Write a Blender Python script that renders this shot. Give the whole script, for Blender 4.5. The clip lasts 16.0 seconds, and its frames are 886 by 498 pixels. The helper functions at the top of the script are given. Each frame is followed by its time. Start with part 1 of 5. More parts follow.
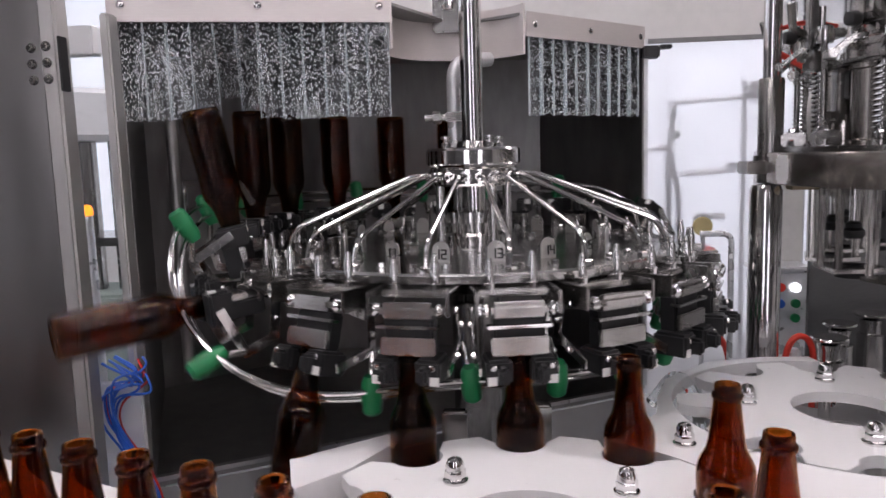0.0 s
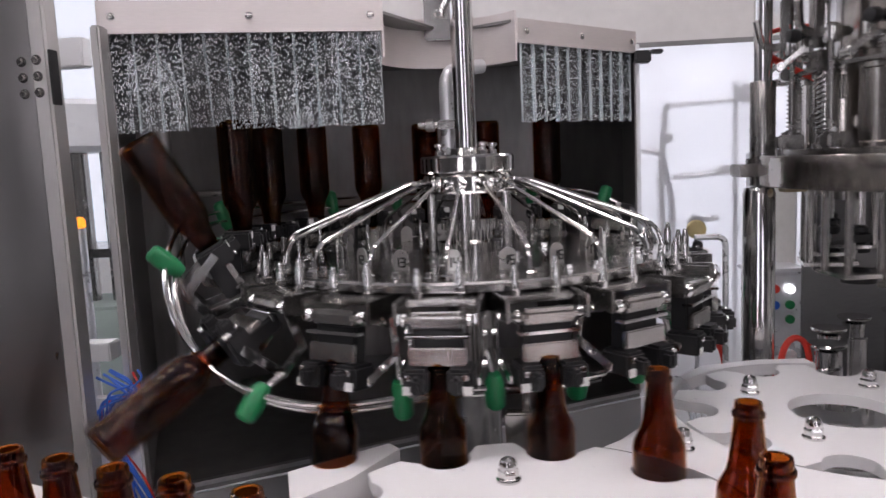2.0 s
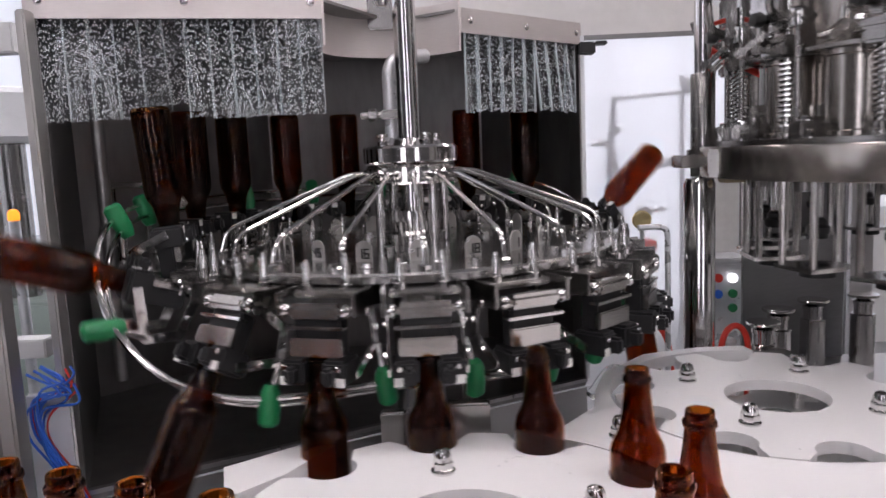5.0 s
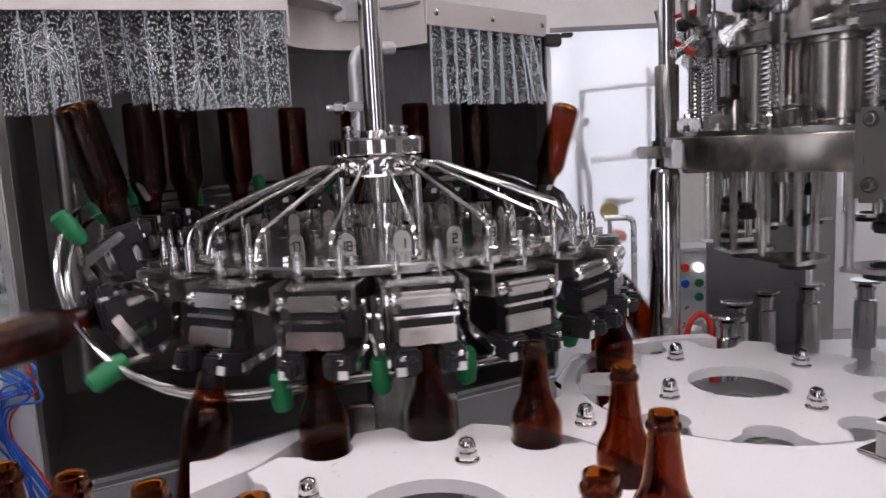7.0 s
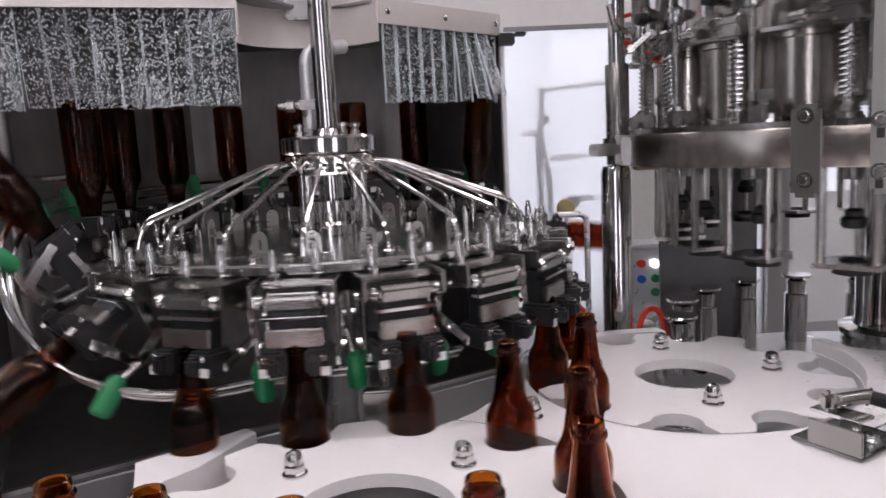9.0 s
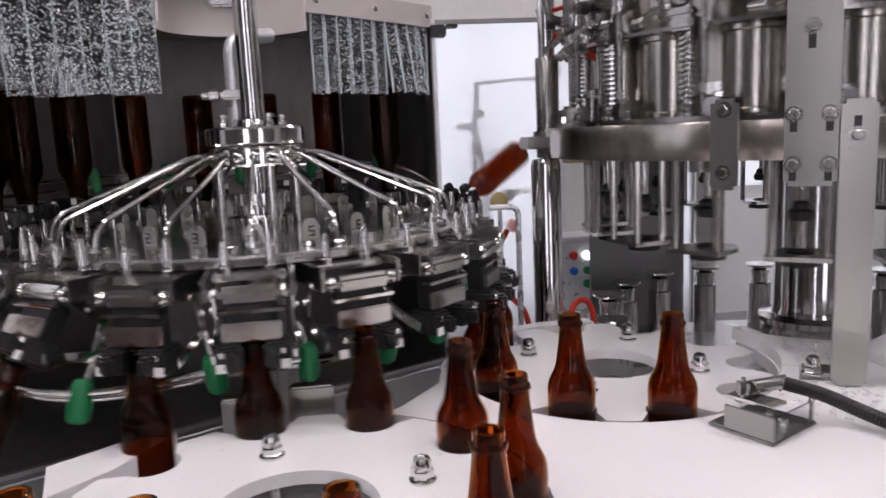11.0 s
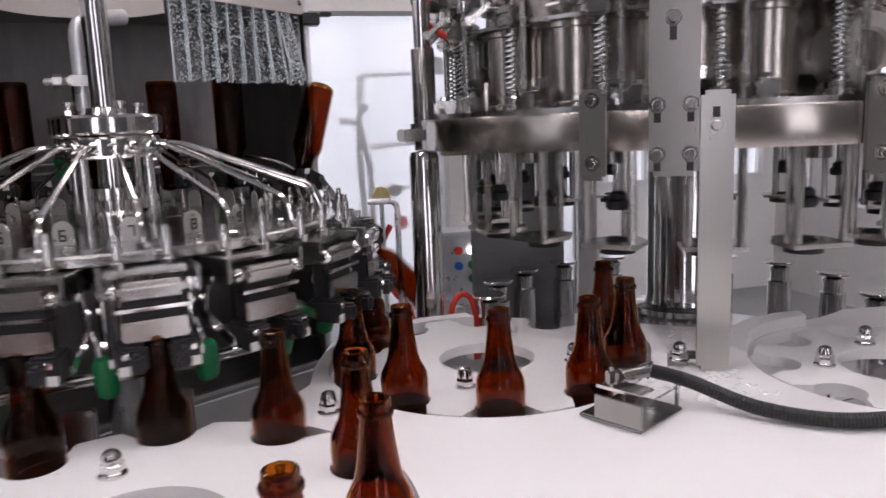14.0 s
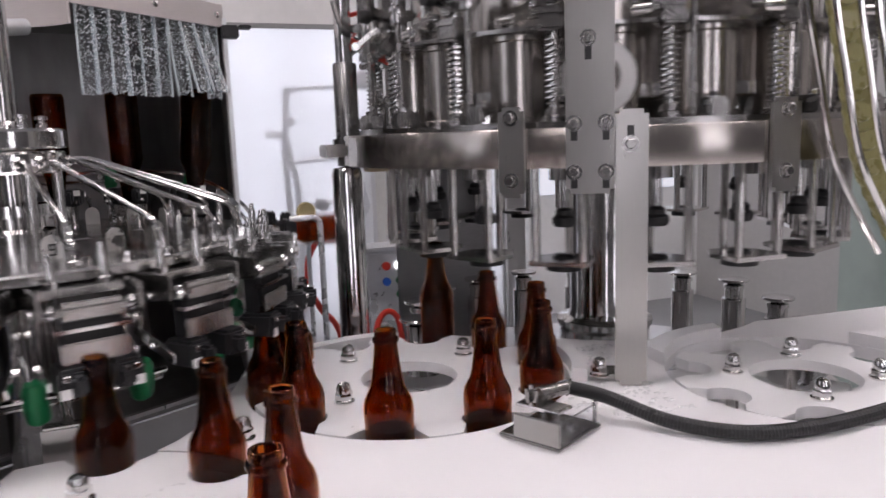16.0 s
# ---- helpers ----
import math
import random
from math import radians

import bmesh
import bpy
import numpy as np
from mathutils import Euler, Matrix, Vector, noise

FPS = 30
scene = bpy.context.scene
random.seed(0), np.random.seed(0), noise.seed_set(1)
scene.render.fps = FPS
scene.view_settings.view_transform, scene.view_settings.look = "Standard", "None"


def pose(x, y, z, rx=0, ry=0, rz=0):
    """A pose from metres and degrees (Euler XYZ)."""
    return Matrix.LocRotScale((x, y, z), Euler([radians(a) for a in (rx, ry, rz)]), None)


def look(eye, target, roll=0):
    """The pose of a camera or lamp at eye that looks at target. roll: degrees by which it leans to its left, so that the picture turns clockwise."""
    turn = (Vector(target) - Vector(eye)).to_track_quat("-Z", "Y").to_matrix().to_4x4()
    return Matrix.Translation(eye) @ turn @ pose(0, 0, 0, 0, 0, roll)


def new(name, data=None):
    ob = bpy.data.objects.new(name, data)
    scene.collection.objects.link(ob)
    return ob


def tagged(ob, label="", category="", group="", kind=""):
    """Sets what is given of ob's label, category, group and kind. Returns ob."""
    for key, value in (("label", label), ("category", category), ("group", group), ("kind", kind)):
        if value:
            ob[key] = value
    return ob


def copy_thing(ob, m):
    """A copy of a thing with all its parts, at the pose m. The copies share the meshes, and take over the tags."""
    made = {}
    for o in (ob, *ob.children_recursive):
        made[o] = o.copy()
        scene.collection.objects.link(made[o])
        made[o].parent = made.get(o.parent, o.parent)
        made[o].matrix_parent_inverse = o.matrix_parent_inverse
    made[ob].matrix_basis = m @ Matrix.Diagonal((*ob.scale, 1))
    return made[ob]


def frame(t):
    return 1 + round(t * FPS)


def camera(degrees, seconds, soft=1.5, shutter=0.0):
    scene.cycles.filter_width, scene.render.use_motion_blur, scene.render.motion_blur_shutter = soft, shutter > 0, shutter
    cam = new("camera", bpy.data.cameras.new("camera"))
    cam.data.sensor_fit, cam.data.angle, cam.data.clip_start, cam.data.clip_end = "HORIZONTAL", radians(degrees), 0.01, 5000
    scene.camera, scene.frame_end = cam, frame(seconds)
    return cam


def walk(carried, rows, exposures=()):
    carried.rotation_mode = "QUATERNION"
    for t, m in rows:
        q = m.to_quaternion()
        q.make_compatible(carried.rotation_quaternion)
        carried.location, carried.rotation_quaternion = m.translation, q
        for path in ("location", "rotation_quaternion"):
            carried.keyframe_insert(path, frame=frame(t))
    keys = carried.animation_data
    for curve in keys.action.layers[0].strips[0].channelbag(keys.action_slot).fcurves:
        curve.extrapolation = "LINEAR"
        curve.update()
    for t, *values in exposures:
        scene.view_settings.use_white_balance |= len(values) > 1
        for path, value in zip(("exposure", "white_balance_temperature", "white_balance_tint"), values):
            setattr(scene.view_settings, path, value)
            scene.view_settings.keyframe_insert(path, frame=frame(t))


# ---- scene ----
cam = camera(62.0, 16.0, soft=1.5, shutter=0.9)
PATH = [
    (0, (0.016, -0.194, 1.369), (-0.15, 1.783, 1.12), -1.8),
    (0.5, (0.016, -0.193, 1.371), (-0.168, 1.783, 1.126), -2.0),
    (1, (0.021, -0.192, 1.374), (-0.164, 1.785, 1.133), -2.2),
    (1.5, (0.018, -0.191, 1.373), (-0.154, 1.788, 1.136), -2.3),
    (2, (0.014, -0.192, 1.374), (-0.135, 1.788, 1.137), -2.6),
    (2.5, (0.022, -0.19, 1.374), (-0.107, 1.791, 1.131), -2.5),
    (3, (0.025, -0.188, 1.371), (-0.084, 1.794, 1.125), -2.6),
    (3.5, (0.028, -0.185, 1.369), (-0.064, 1.798, 1.122), -2.5),
    (4, (0.03, -0.185, 1.372), (-0.044, 1.797, 1.119), -2.4),
    (6.5, (0.05, -0.183, 1.364), (0.066, 1.798, 1.089), -2.8),
    (7, (0.049, -0.187, 1.367), (0.082, 1.792, 1.084), -2.8),
    (7.5, (0.052, -0.192, 1.366), (0.1, 1.787, 1.081), -2.9),
    (8, (0.062, -0.197, 1.365), (0.124, 1.782, 1.079), -3.0),
    (10.5, (0.095, -0.193, 1.361), (0.32, 1.771, 1.057), -2.7),
    (11, (0.1, -0.191, 1.36), (0.368, 1.766, 1.046), -2.6),
    (11.5, (0.109, -0.187, 1.357), (0.43, 1.761, 1.037), -2.5),
    (12, (0.114, -0.182, 1.357), (0.484, 1.756, 1.032), -2.6),
    (12.5, (0.122, -0.177, 1.353), (0.54, 1.751, 1.027), -2.2),
    (13, (0.128, -0.172, 1.351), (0.593, 1.746, 1.022), -2.0),
    (13.5, (0.133, -0.166, 1.346), (0.638, 1.741, 1.019), -2.0),
    (14, (0.141, -0.162, 1.347), (0.683, 1.735, 1.016), -2.3),
    (14.5, (0.148, -0.159, 1.349), (0.727, 1.727, 1.016), -2.4),
    (15, (0.154, -0.157, 1.348), (0.772, 1.717, 1.025), -2.3),
    (15.5, (0.158, -0.153, 1.351), (0.82, 1.707, 1.033), -2.2),
    (16, (0.165, -0.156, 1.352), (0.876, 1.688, 1.048), -2.0),
]
walk(cam, [(t, look(eye, target, roll)) for t, eye, target, roll in PATH], exposures=[(0, 0.0, 6500, 22), (16, 0.0, 6500, 22)])

# ---- light: bright factory hall with ceiling lights ----
world = bpy.data.worlds.new("world")
scene.world = world
world.use_nodes = True
world.node_tree.nodes["Background"].inputs[0].default_value = (0.9, 0.95, 1.0, 1)
world.node_tree.nodes["Background"].inputs[1].default_value = 0.6
LAMP_GLOW = 14.0
WINDOW_GLOW = 0.46

# ---- plan ----
PITCH_TIME = 1.177            # one bottle pitch, seconds
RINSER, R_RINSER = Vector((-0.035, 1.108, 0)), 0.398
STAR_A, R_A, N_A = Vector((0.036, 0.497, 0)), 0.2205, 10
STAR_B, R_B, N_B = Vector((0.493, 0.853, 0)), 0.2031, 10
FILLER, R_FILLER = Vector((1.020, 1.133, 0)), 0.398
STAR_C, R_C, N_C = Vector((1.001, 0.600, 0)), 0.1570, 8
B_LEAD = 6.6                  # degrees by which the transfer star runs ahead of the hand-over
LEAD = 8.85                   # pitches that the first bottle has gone past the infeed star at the start
PIVOT_Z, NECK_DROP = 1.178, 0.052
BOTTLE_H, BASE_Z = 0.229, 0.897
TABLE_Z = 1.0


def angle_of(a, b):
    return math.degrees(math.atan2(b.y - a.y, b.x - a.x))


ANG_A_OUT = angle_of(STAR_A, RINSER)
ANG_R_IN = angle_of(RINSER, STAR_A)
ANG_R_OUT = angle_of(RINSER, STAR_B)
ARC_R = ((ANG_R_IN - ANG_R_OUT) % 360) / 20
ANG_B_IN = angle_of(STAR_B, RINSER)
ANG_B_OUT = angle_of(STAR_B, FILLER) + 360
ARC_B = (ANG_B_OUT - ANG_B_IN - B_LEAD) / (360 / N_B)
ANG_F_IN = angle_of(FILLER, STAR_B)
ANG_A_IN = -110.0
ARC_A = (ANG_A_OUT - ANG_A_IN) / (360 / N_A)


def polar(c, r, deg, z=0.0):
    return Vector((c.x + r * math.cos(radians(deg)), c.y + r * math.sin(radians(deg)), z))


def blend(x, table):
    """Smooth curve through the (x, value) pairs of a table."""
    if x <= table[0][0]:
        return table[0][1]
    for (xa, a), (xb, b) in zip(table, table[1:]):
        if x <= xb:
            return a + (b - a) * (x - xa) / (xb - xa)
    return table[-1][1]


FLIP = ((0.9, 0), (1.4, 4), (1.85, 16), (2.30, 42), (2.70, 72), (2.85, 85), (3.05, 104), (3.27, 128), (3.40, 140), (3.61, 156), (3.85, 169), (4.15, 177), (4.6, 180), (11.2, 180), (11.5, 171),
        (11.82, 153), (12.22, 115), (12.56, 72), (12.8, 38), (13.1, 11), (13.4, 0))


def flip_at(s):
    return blend(s, FLIP)


def slot_angle(s):
    return ANG_R_IN - 20 * s


def bottle_pose(s):
    """The pose of a bottle that has gone s pitches since the rinser took it."""
    if s < -ARC_A:                                   # infeed lane, closing up behind the screw
        p = polar(STAR_A, R_A, ANG_A_IN, BASE_Z)
        n = -ARC_A - s
        d = 0.066 * n + 0.060 * (1 - math.exp(-n / 1.2))
        h = radians(ANG_A_IN + 90)
        return Matrix.Translation((p.x - d * math.cos(h), p.y - d * math.sin(h), BASE_Z))
    if s < 0:
        return Matrix.Translation(polar(STAR_A, R_A, ANG_A_OUT + s * 360 / N_A, BASE_Z))
    if abs(s - ARC_R) < 0.4:                         # hand-over from the rinser to the transfer star
        u = (s - ARC_R + 0.4) / 0.8
        on_star = polar(STAR_B, R_B, ANG_B_IN + B_LEAD + (s - ARC_R) * 360 / N_B, BASE_Z)
        return Matrix.Translation(polar(RINSER, R_RINSER, slot_angle(s), BASE_Z).lerp(on_star, u * u * (3 - 2 * u)))
    if s < ARC_R:
        a = slot_angle(s)
        m = Matrix.Translation(polar(RINSER, R_RINSER, a, PIVOT_Z)) @ pose(0, 0, 0, 0, 0, a)
        return m @ pose(0, 0, 0, 0, -flip_at(s), 0) @ Matrix.Translation((0, 0, -NECK_DROP - BOTTLE_H))
    if s < ARC_R + ARC_B:
        return Matrix.Translation(polar(STAR_B, R_B, ANG_B_IN + B_LEAD + (s - ARC_R) * 360 / N_B, BASE_Z))
    n = s - ARC_R - ARC_B
    return Matrix.Translation(polar(FILLER, R_FILLER, ANG_F_IN - 20 * n, BASE_Z + lift_at(n)))


def lift_at(n):
    return blend(n, ((0.3, 0), (0.8, 0.02), (1.6, 0.08), (2.1, 0.1)))


# ---- materials ----


def material(name, color, rough=0.5, metal=0.0, vary=0.06, grain=40.0, bump=0.0, stretch=(1, 1, 1), dirt=0.0, uneven=0.25, **extra):
    mat = bpy.data.materials.new(name)
    mat.use_nodes = True
    nt = mat.node_tree
    b = nt.nodes["Principled BSDF"]
    b.inputs["Metallic"].default_value = metal
    for key, value in extra.items():
        b.inputs[key.replace("_", " ")].default_value = value
    tc = nt.nodes.new("ShaderNodeTexCoord")
    mp = nt.nodes.new("ShaderNodeMapping")
    mp.inputs["Scale"].default_value = stretch
    nt.links.new(tc.outputs["Object"], mp.inputs["Vector"])
    fine = nt.nodes.new("ShaderNodeTexNoise")
    fine.inputs["Scale"].default_value = grain
    fine.inputs["Detail"].default_value = 6
    nt.links.new(mp.outputs["Vector"], fine.inputs["Vector"])
    wide = nt.nodes.new("ShaderNodeTexNoise")
    wide.inputs["Scale"].default_value = 6
    wide.inputs["Detail"].default_value = 3
    nt.links.new(tc.outputs["Object"], wide.inputs["Vector"])
    add = nt.nodes.new("ShaderNodeMath")
    add.operation = "MULTIPLY_ADD"
    add.inputs[1].default_value = 0.6
    nt.links.new(fine.outputs["Fac"], add.inputs[0])
    half = nt.nodes.new("ShaderNodeMath")
    half.operation = "MULTIPLY"
    half.inputs[1].default_value = 0.4
    nt.links.new(wide.outputs["Fac"], half.inputs[0])
    nt.links.new(half.outputs[0], add.inputs[2])
    ramp = nt.nodes.new("ShaderNodeMapRange")
    ramp.inputs["From Min"].default_value, ramp.inputs["From Max"].default_value = 0.3, 0.7
    ramp.inputs["To Min"].default_value, ramp.inputs["To Max"].default_value = 1 - vary, 1 + vary
    nt.links.new(add.outputs[0], ramp.inputs["Value"])
    mix = nt.nodes.new("ShaderNodeVectorMath")
    mix.operation = "SCALE"
    mix.inputs[0].default_value = color[:3]
    nt.links.new(ramp.outputs["Result"], mix.inputs["Scale"])
    last = mix.outputs[0]
    if dirt:
        spots = nt.nodes.new("ShaderNodeTexNoise")
        spots.inputs["Scale"].default_value = 18
        spots.inputs["Detail"].default_value = 8
        nt.links.new(tc.outputs["Object"], spots.inputs["Vector"])
        cut = nt.nodes.new("ShaderNodeMapRange")
        cut.inputs["From Min"].default_value, cut.inputs["From Max"].default_value = 0.62, 0.75
        cut.inputs["To Max"].default_value = dirt
        nt.links.new(spots.outputs["Fac"], cut.inputs["Value"])
        mx = nt.nodes.new("ShaderNodeMix")
        mx.data_type = "RGBA"
        nt.links.new(cut.outputs["Result"], mx.inputs["Factor"])
        nt.links.new(last, mx.inputs["A"])
        mx.inputs["B"].default_value = (color[0] * 0.45, color[1] * 0.42, color[2] * 0.38, 1)
        last = mx.outputs["Result"]
    nt.links.new(last, b.inputs["Base Color"])
    rr = nt.nodes.new("ShaderNodeMapRange")
    rr.inputs["From Min"].default_value, rr.inputs["From Max"].default_value = 0.3, 0.7
    rr.inputs["To Min"].default_value, rr.inputs["To Max"].default_value = max(rough * (1 - uneven), 0.02), min(rough * (1 + uneven), 1)
    nt.links.new(add.outputs[0], rr.inputs["Value"])
    nt.links.new(rr.outputs["Result"], b.inputs["Roughness"])
    if bump:
        bp = nt.nodes.new("ShaderNodeBump")
        bp.inputs["Strength"].default_value = bump
        bp.inputs["Distance"].default_value = 0.002
        nt.links.new(fine.outputs["Fac"], bp.inputs["Height"])
        nt.links.new(bp.outputs["Normal"], b.inputs["Normal"])
    return mat


STEEL = material("brushed_steel", (0.60, 0.585, 0.565), 0.22, 1.0, 0.04, 60, 0.02, (1, 1, 10))
POLISHED = material("polished_steel", (0.72, 0.71, 0.70), 0.12, 1.0, 0.08, 25, 0.03)
DULL = material("dull_steel", (0.36, 0.35, 0.34), 0.24, 1.0, 0.06, 45, 0.02)
BAND_STEEL = material("turned_steel", (0.40, 0.37, 0.345), 0.22, 1.0, 0.05, 60, 0.0, (1, 1, 14), uneven=0.15, Anisotropic=0.85, Anisotropic_Rotation=0.25)
SHEET = material("sheet_steel", (0.56, 0.55, 0.55), 0.32, 1.0, 0.02, 30, 0.0, (1, 1, 0.3))
SATIN = material("satin_steel", (0.66, 0.65, 0.64), 0.55, 1.0, 0.05, 40, 0.02, (8, 8, 0.6))
COLUMN_STEEL = material("worn_sheet_steel", (0.50, 0.49, 0.49), 0.36, 1.0, 0.10, 14, 0.0, (1, 1, 0.25), uneven=0.3)
DISC_STEEL = material("wet_disc_steel", (0.54, 0.53, 0.52), 0.20, 1.0, 0.12, 18, 0.04, uneven=0.5)
BODY_STEEL = material("drawn_steel", (0.52, 0.49, 0.46), 0.20, 1.0, 0.05, 60, 0.0, (1, 1, 14), uneven=0.2)
HEADER_STEEL = material("header_steel", (0.78, 0.73, 0.715), 0.46, 0.55, 0.05, 60, 0.02, (1, 1, 10))
PLATE_STEEL = material("plate_steel", (0.43, 0.42, 0.40), 0.30, 1.0, 0.03, 50, 0.0, (8, 8, 0.6), uneven=0.1)
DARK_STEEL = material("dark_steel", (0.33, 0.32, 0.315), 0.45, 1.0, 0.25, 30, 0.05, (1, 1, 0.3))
# Steel in a darker tone; on the skirt it stands in for dark reflections.
SHADE_STEEL = material("dark_toned_steel", (0.33, 0.33, 0.335), 0.45, 0.7, 0.12, 30, 0.05, (1, 1, 6))
HDPE = material("white_hdpe", (0.80, 0.79, 0.80), 0.30, 0.0, 0.006, 70, uneven=0.03)
STAR_HDPE = material("star_hdpe", (0.79, 0.785, 0.79), 0.28, 0.0, 0.006, 70, uneven=0.03)
GREEN = material("green_plastic", (0.004, 0.18, 0.062), 0.36, 0.0, 0.12, 50, 0.05)
BLACK = material("black_rubber", (0.012, 0.012, 0.013), 0.42, 0.0, 0.2, 60, 0.1)
RED = material("red_hose", (0.75, 0.05, 0.03), 0.35, 0.0, 0.1, 40)
BLUE = material("blue_tube", (0.03, 0.15, 0.65), 0.35, 0.0, 0.15, 40)
YELLOW = material("yellow_plastic", (0.72, 0.60, 0.30), 0.4, 0.0, 0.1, 40)
FROSTED = material("frosted_guard", (0.95, 0.96, 0.98), 0.55, 0.0, 0.02, 8, 0.0, Transmission_Weight=0.90, IOR=1.10)
# Unseen surround, darkened in colour so steel and glass reflect a dark side.
SOUTH = material("dark_reflected_surround", (0.09, 0.09, 0.093), 0.8, 0.0, 0.06, 25, 0.1)
PANEL_WHITE = material("white_panel", (0.80, 0.81, 0.83), 0.30, 0.0, 0.03, 8, 0.02, dirt=0.05)
WALL = material("painted_wall", (0.74, 0.74, 0.74), 0.8, 0.0, 0.04, 25, 0.1)
BEAM_GREY = material("grey_beam", (0.80, 0.79, 0.78), 0.5, 0.0, 0.05, 25, 0.03)
EAST = material("beige_grey_wall", (0.42, 0.41, 0.40), 0.8, 0.0, 0.06, 25, 0.1)
CEILING = material("ceiling_grey", (0.34, 0.34, 0.35), 0.8, 0.0, 0.05, 25, 0.1)
CONCRETE = material("floor_grey", (0.24, 0.245, 0.25), 0.45, 0.0, 0.12, 20, 0.1, dirt=0.3)
WHITE_NYLON = material("white_nylon", (0.80, 0.80, 0.78), 0.4, 0.0, 0.05, 60)
PIPE_GREY = material("pale_pipe", (0.72, 0.73, 0.75), 0.3, 0.6, 0.1, 30)
OLIVE = material("olive_plastic", (0.26, 0.24, 0.10), 0.30, 0.0, 0.2, 50)
BRASS = material("worn_bronze", (0.45, 0.36, 0.24), 0.4, 0.8, 0.15, 50)
GREEN_WALL = material("green_paint", (0.30, 0.36, 0.33), 0.6, 0.0, 0.1, 10)
TAG = material("engraved_tag", (0.62, 0.61, 0.59), 0.3, 0.85, 0.1, 60)
# Ink of the tag numbers; also black for the shade inside holes.
INK_HOLE_SHADE = material("ink_and_hole_shade", (0.02, 0.02, 0.02), 0.5, 0.0, 0.1, 60)


def glass(name, color, rough=0.02, ior=1.5, vary=0.1):
    return material(name, color, rough, 0.0, vary, 20, 0.0, Transmission_Weight=1.0, IOR=ior)


AMBER = glass("amber_glass", (0.33, 0.088, 0.008), 0.012, 1.28, 0.08)
PANE = glass("clear_pane", (0.96, 0.98, 0.99), 0.02, 1.1, 0.01)


def wet_plastic():
    mat = material("wet_pvc", (0.86, 0.90, 0.93), 0.05, 0.0, 0.04, 90, 0.0, Transmission_Weight=1.0, IOR=1.40)
    nt = mat.node_tree
    b = nt.nodes["Principled BSDF"]
    tc = nt.nodes.new("ShaderNodeTexCoord")
    mp = nt.nodes.new("ShaderNodeMapping")
    mp.inputs["Scale"].default_value = (1, 1, 0.55)
    nt.links.new(tc.outputs["Object"], mp.inputs["Vector"])
    drops = nt.nodes.new("ShaderNodeTexVoronoi")
    drops.inputs["Scale"].default_value = 400
    nt.links.new(mp.outputs["Vector"], drops.inputs["Vector"])
    cut = nt.nodes.new("ShaderNodeMapRange")
    cut.inputs["From Min"].default_value, cut.inputs["From Max"].default_value = 0.46, 0.34
    nt.links.new(drops.outputs["Distance"], cut.inputs["Value"])
    pick = nt.nodes.new("ShaderNodeSeparateColor")
    nt.links.new(drops.outputs["Color"], pick.inputs[0])
    some = nt.nodes.new("ShaderNodeMath")
    some.operation = "GREATER_THAN"
    some.inputs[1].default_value = 0.50
    nt.links.new(pick.outputs[0], some.inputs[0])
    both = nt.nodes.new("ShaderNodeMath")
    both.operation = "MULTIPLY"
    nt.links.new(cut.outputs["Result"], both.inputs[0])
    nt.links.new(some.outputs[0], both.inputs[1])
    bp = nt.nodes.new("ShaderNodeBump")
    bp.inputs["Strength"].default_value = 0.9
    bp.inputs["Distance"].default_value = 0.003
    nt.links.new(both.outputs[0], bp.inputs["Height"])
    nt.links.new(bp.outputs["Normal"], b.inputs["Normal"])
    alpha = nt.nodes.new("ShaderNodeMapRange")
    alpha.inputs["To Min"].default_value, alpha.inputs["To Max"].default_value = 1.0, 0.1
    nt.links.new(both.outputs[0], alpha.inputs["Value"])
    nt.links.new(alpha.outputs["Result"], b.inputs["Transmission Weight"])
    return mat


STRIP = wet_plastic()
STRIP_EDGE = material("pvc_edge", (0.75, 0.82, 0.84), 0.15, 0.0, 0.05, 60, 0.0, Alpha=0.75)
WATER = material("wet_film", (0.80, 0.80, 0.81), 0.03, 0.0, 0.02, 60)


def glowing(name, color, strength):
    mat = bpy.data.materials.new(name)
    mat.use_nodes = True
    b = mat.node_tree.nodes["Principled BSDF"]
    b.inputs["Base Color"].default_value = (*color, 1)
    b.inputs["Emission Color"].default_value = (*color, 1)
    b.inputs["Emission Strength"].default_value = strength
    return mat


LAMP = glowing("lamp_glow", (1.0, 0.98, 0.95), LAMP_GLOW)
DAYLIGHT = glowing("window_daylight", (0.88, 0.94, 1.0), WINDOW_GLOW)
# Strong glow for the added south panes, which streak steel and bottles.
SOUTH_LIGHT = glowing("south_streak_glow", (0.95, 0.97, 1.0), 4.6)
AMBER_LIGHT = glowing("amber_light", (1.0, 0.33, 0.02), 1.3)
WHITE_LIGHT = glowing("white_indicator", (0.95, 1.0, 1.0), 3.0)

# ---- mesh helpers ----


def link(name, bm, mat, smooth=True):
    me = bpy.data.meshes.new(name)
    bmesh.ops.recalc_face_normals(bm, faces=bm.faces[:])
    bm.to_mesh(me)
    bm.free()
    if mat:
        me.materials.append(mat)
    if smooth:
        me.shade_smooth()
        me.set_sharp_from_angle(angle=radians(35))
    return new(name, me)


def part(name, bm, mat, parent, label=""):
    ob = link(name, bm, mat)
    ob.parent = parent
    if label:
        tagged(ob, label)
    return ob


def thing(name, label, category, group="", kind="", at=None):
    ob = tagged(new(name), label, category, group, kind)
    ob.empty_display_size = 0.05
    if at is not None:
        ob.matrix_basis = at
    return ob


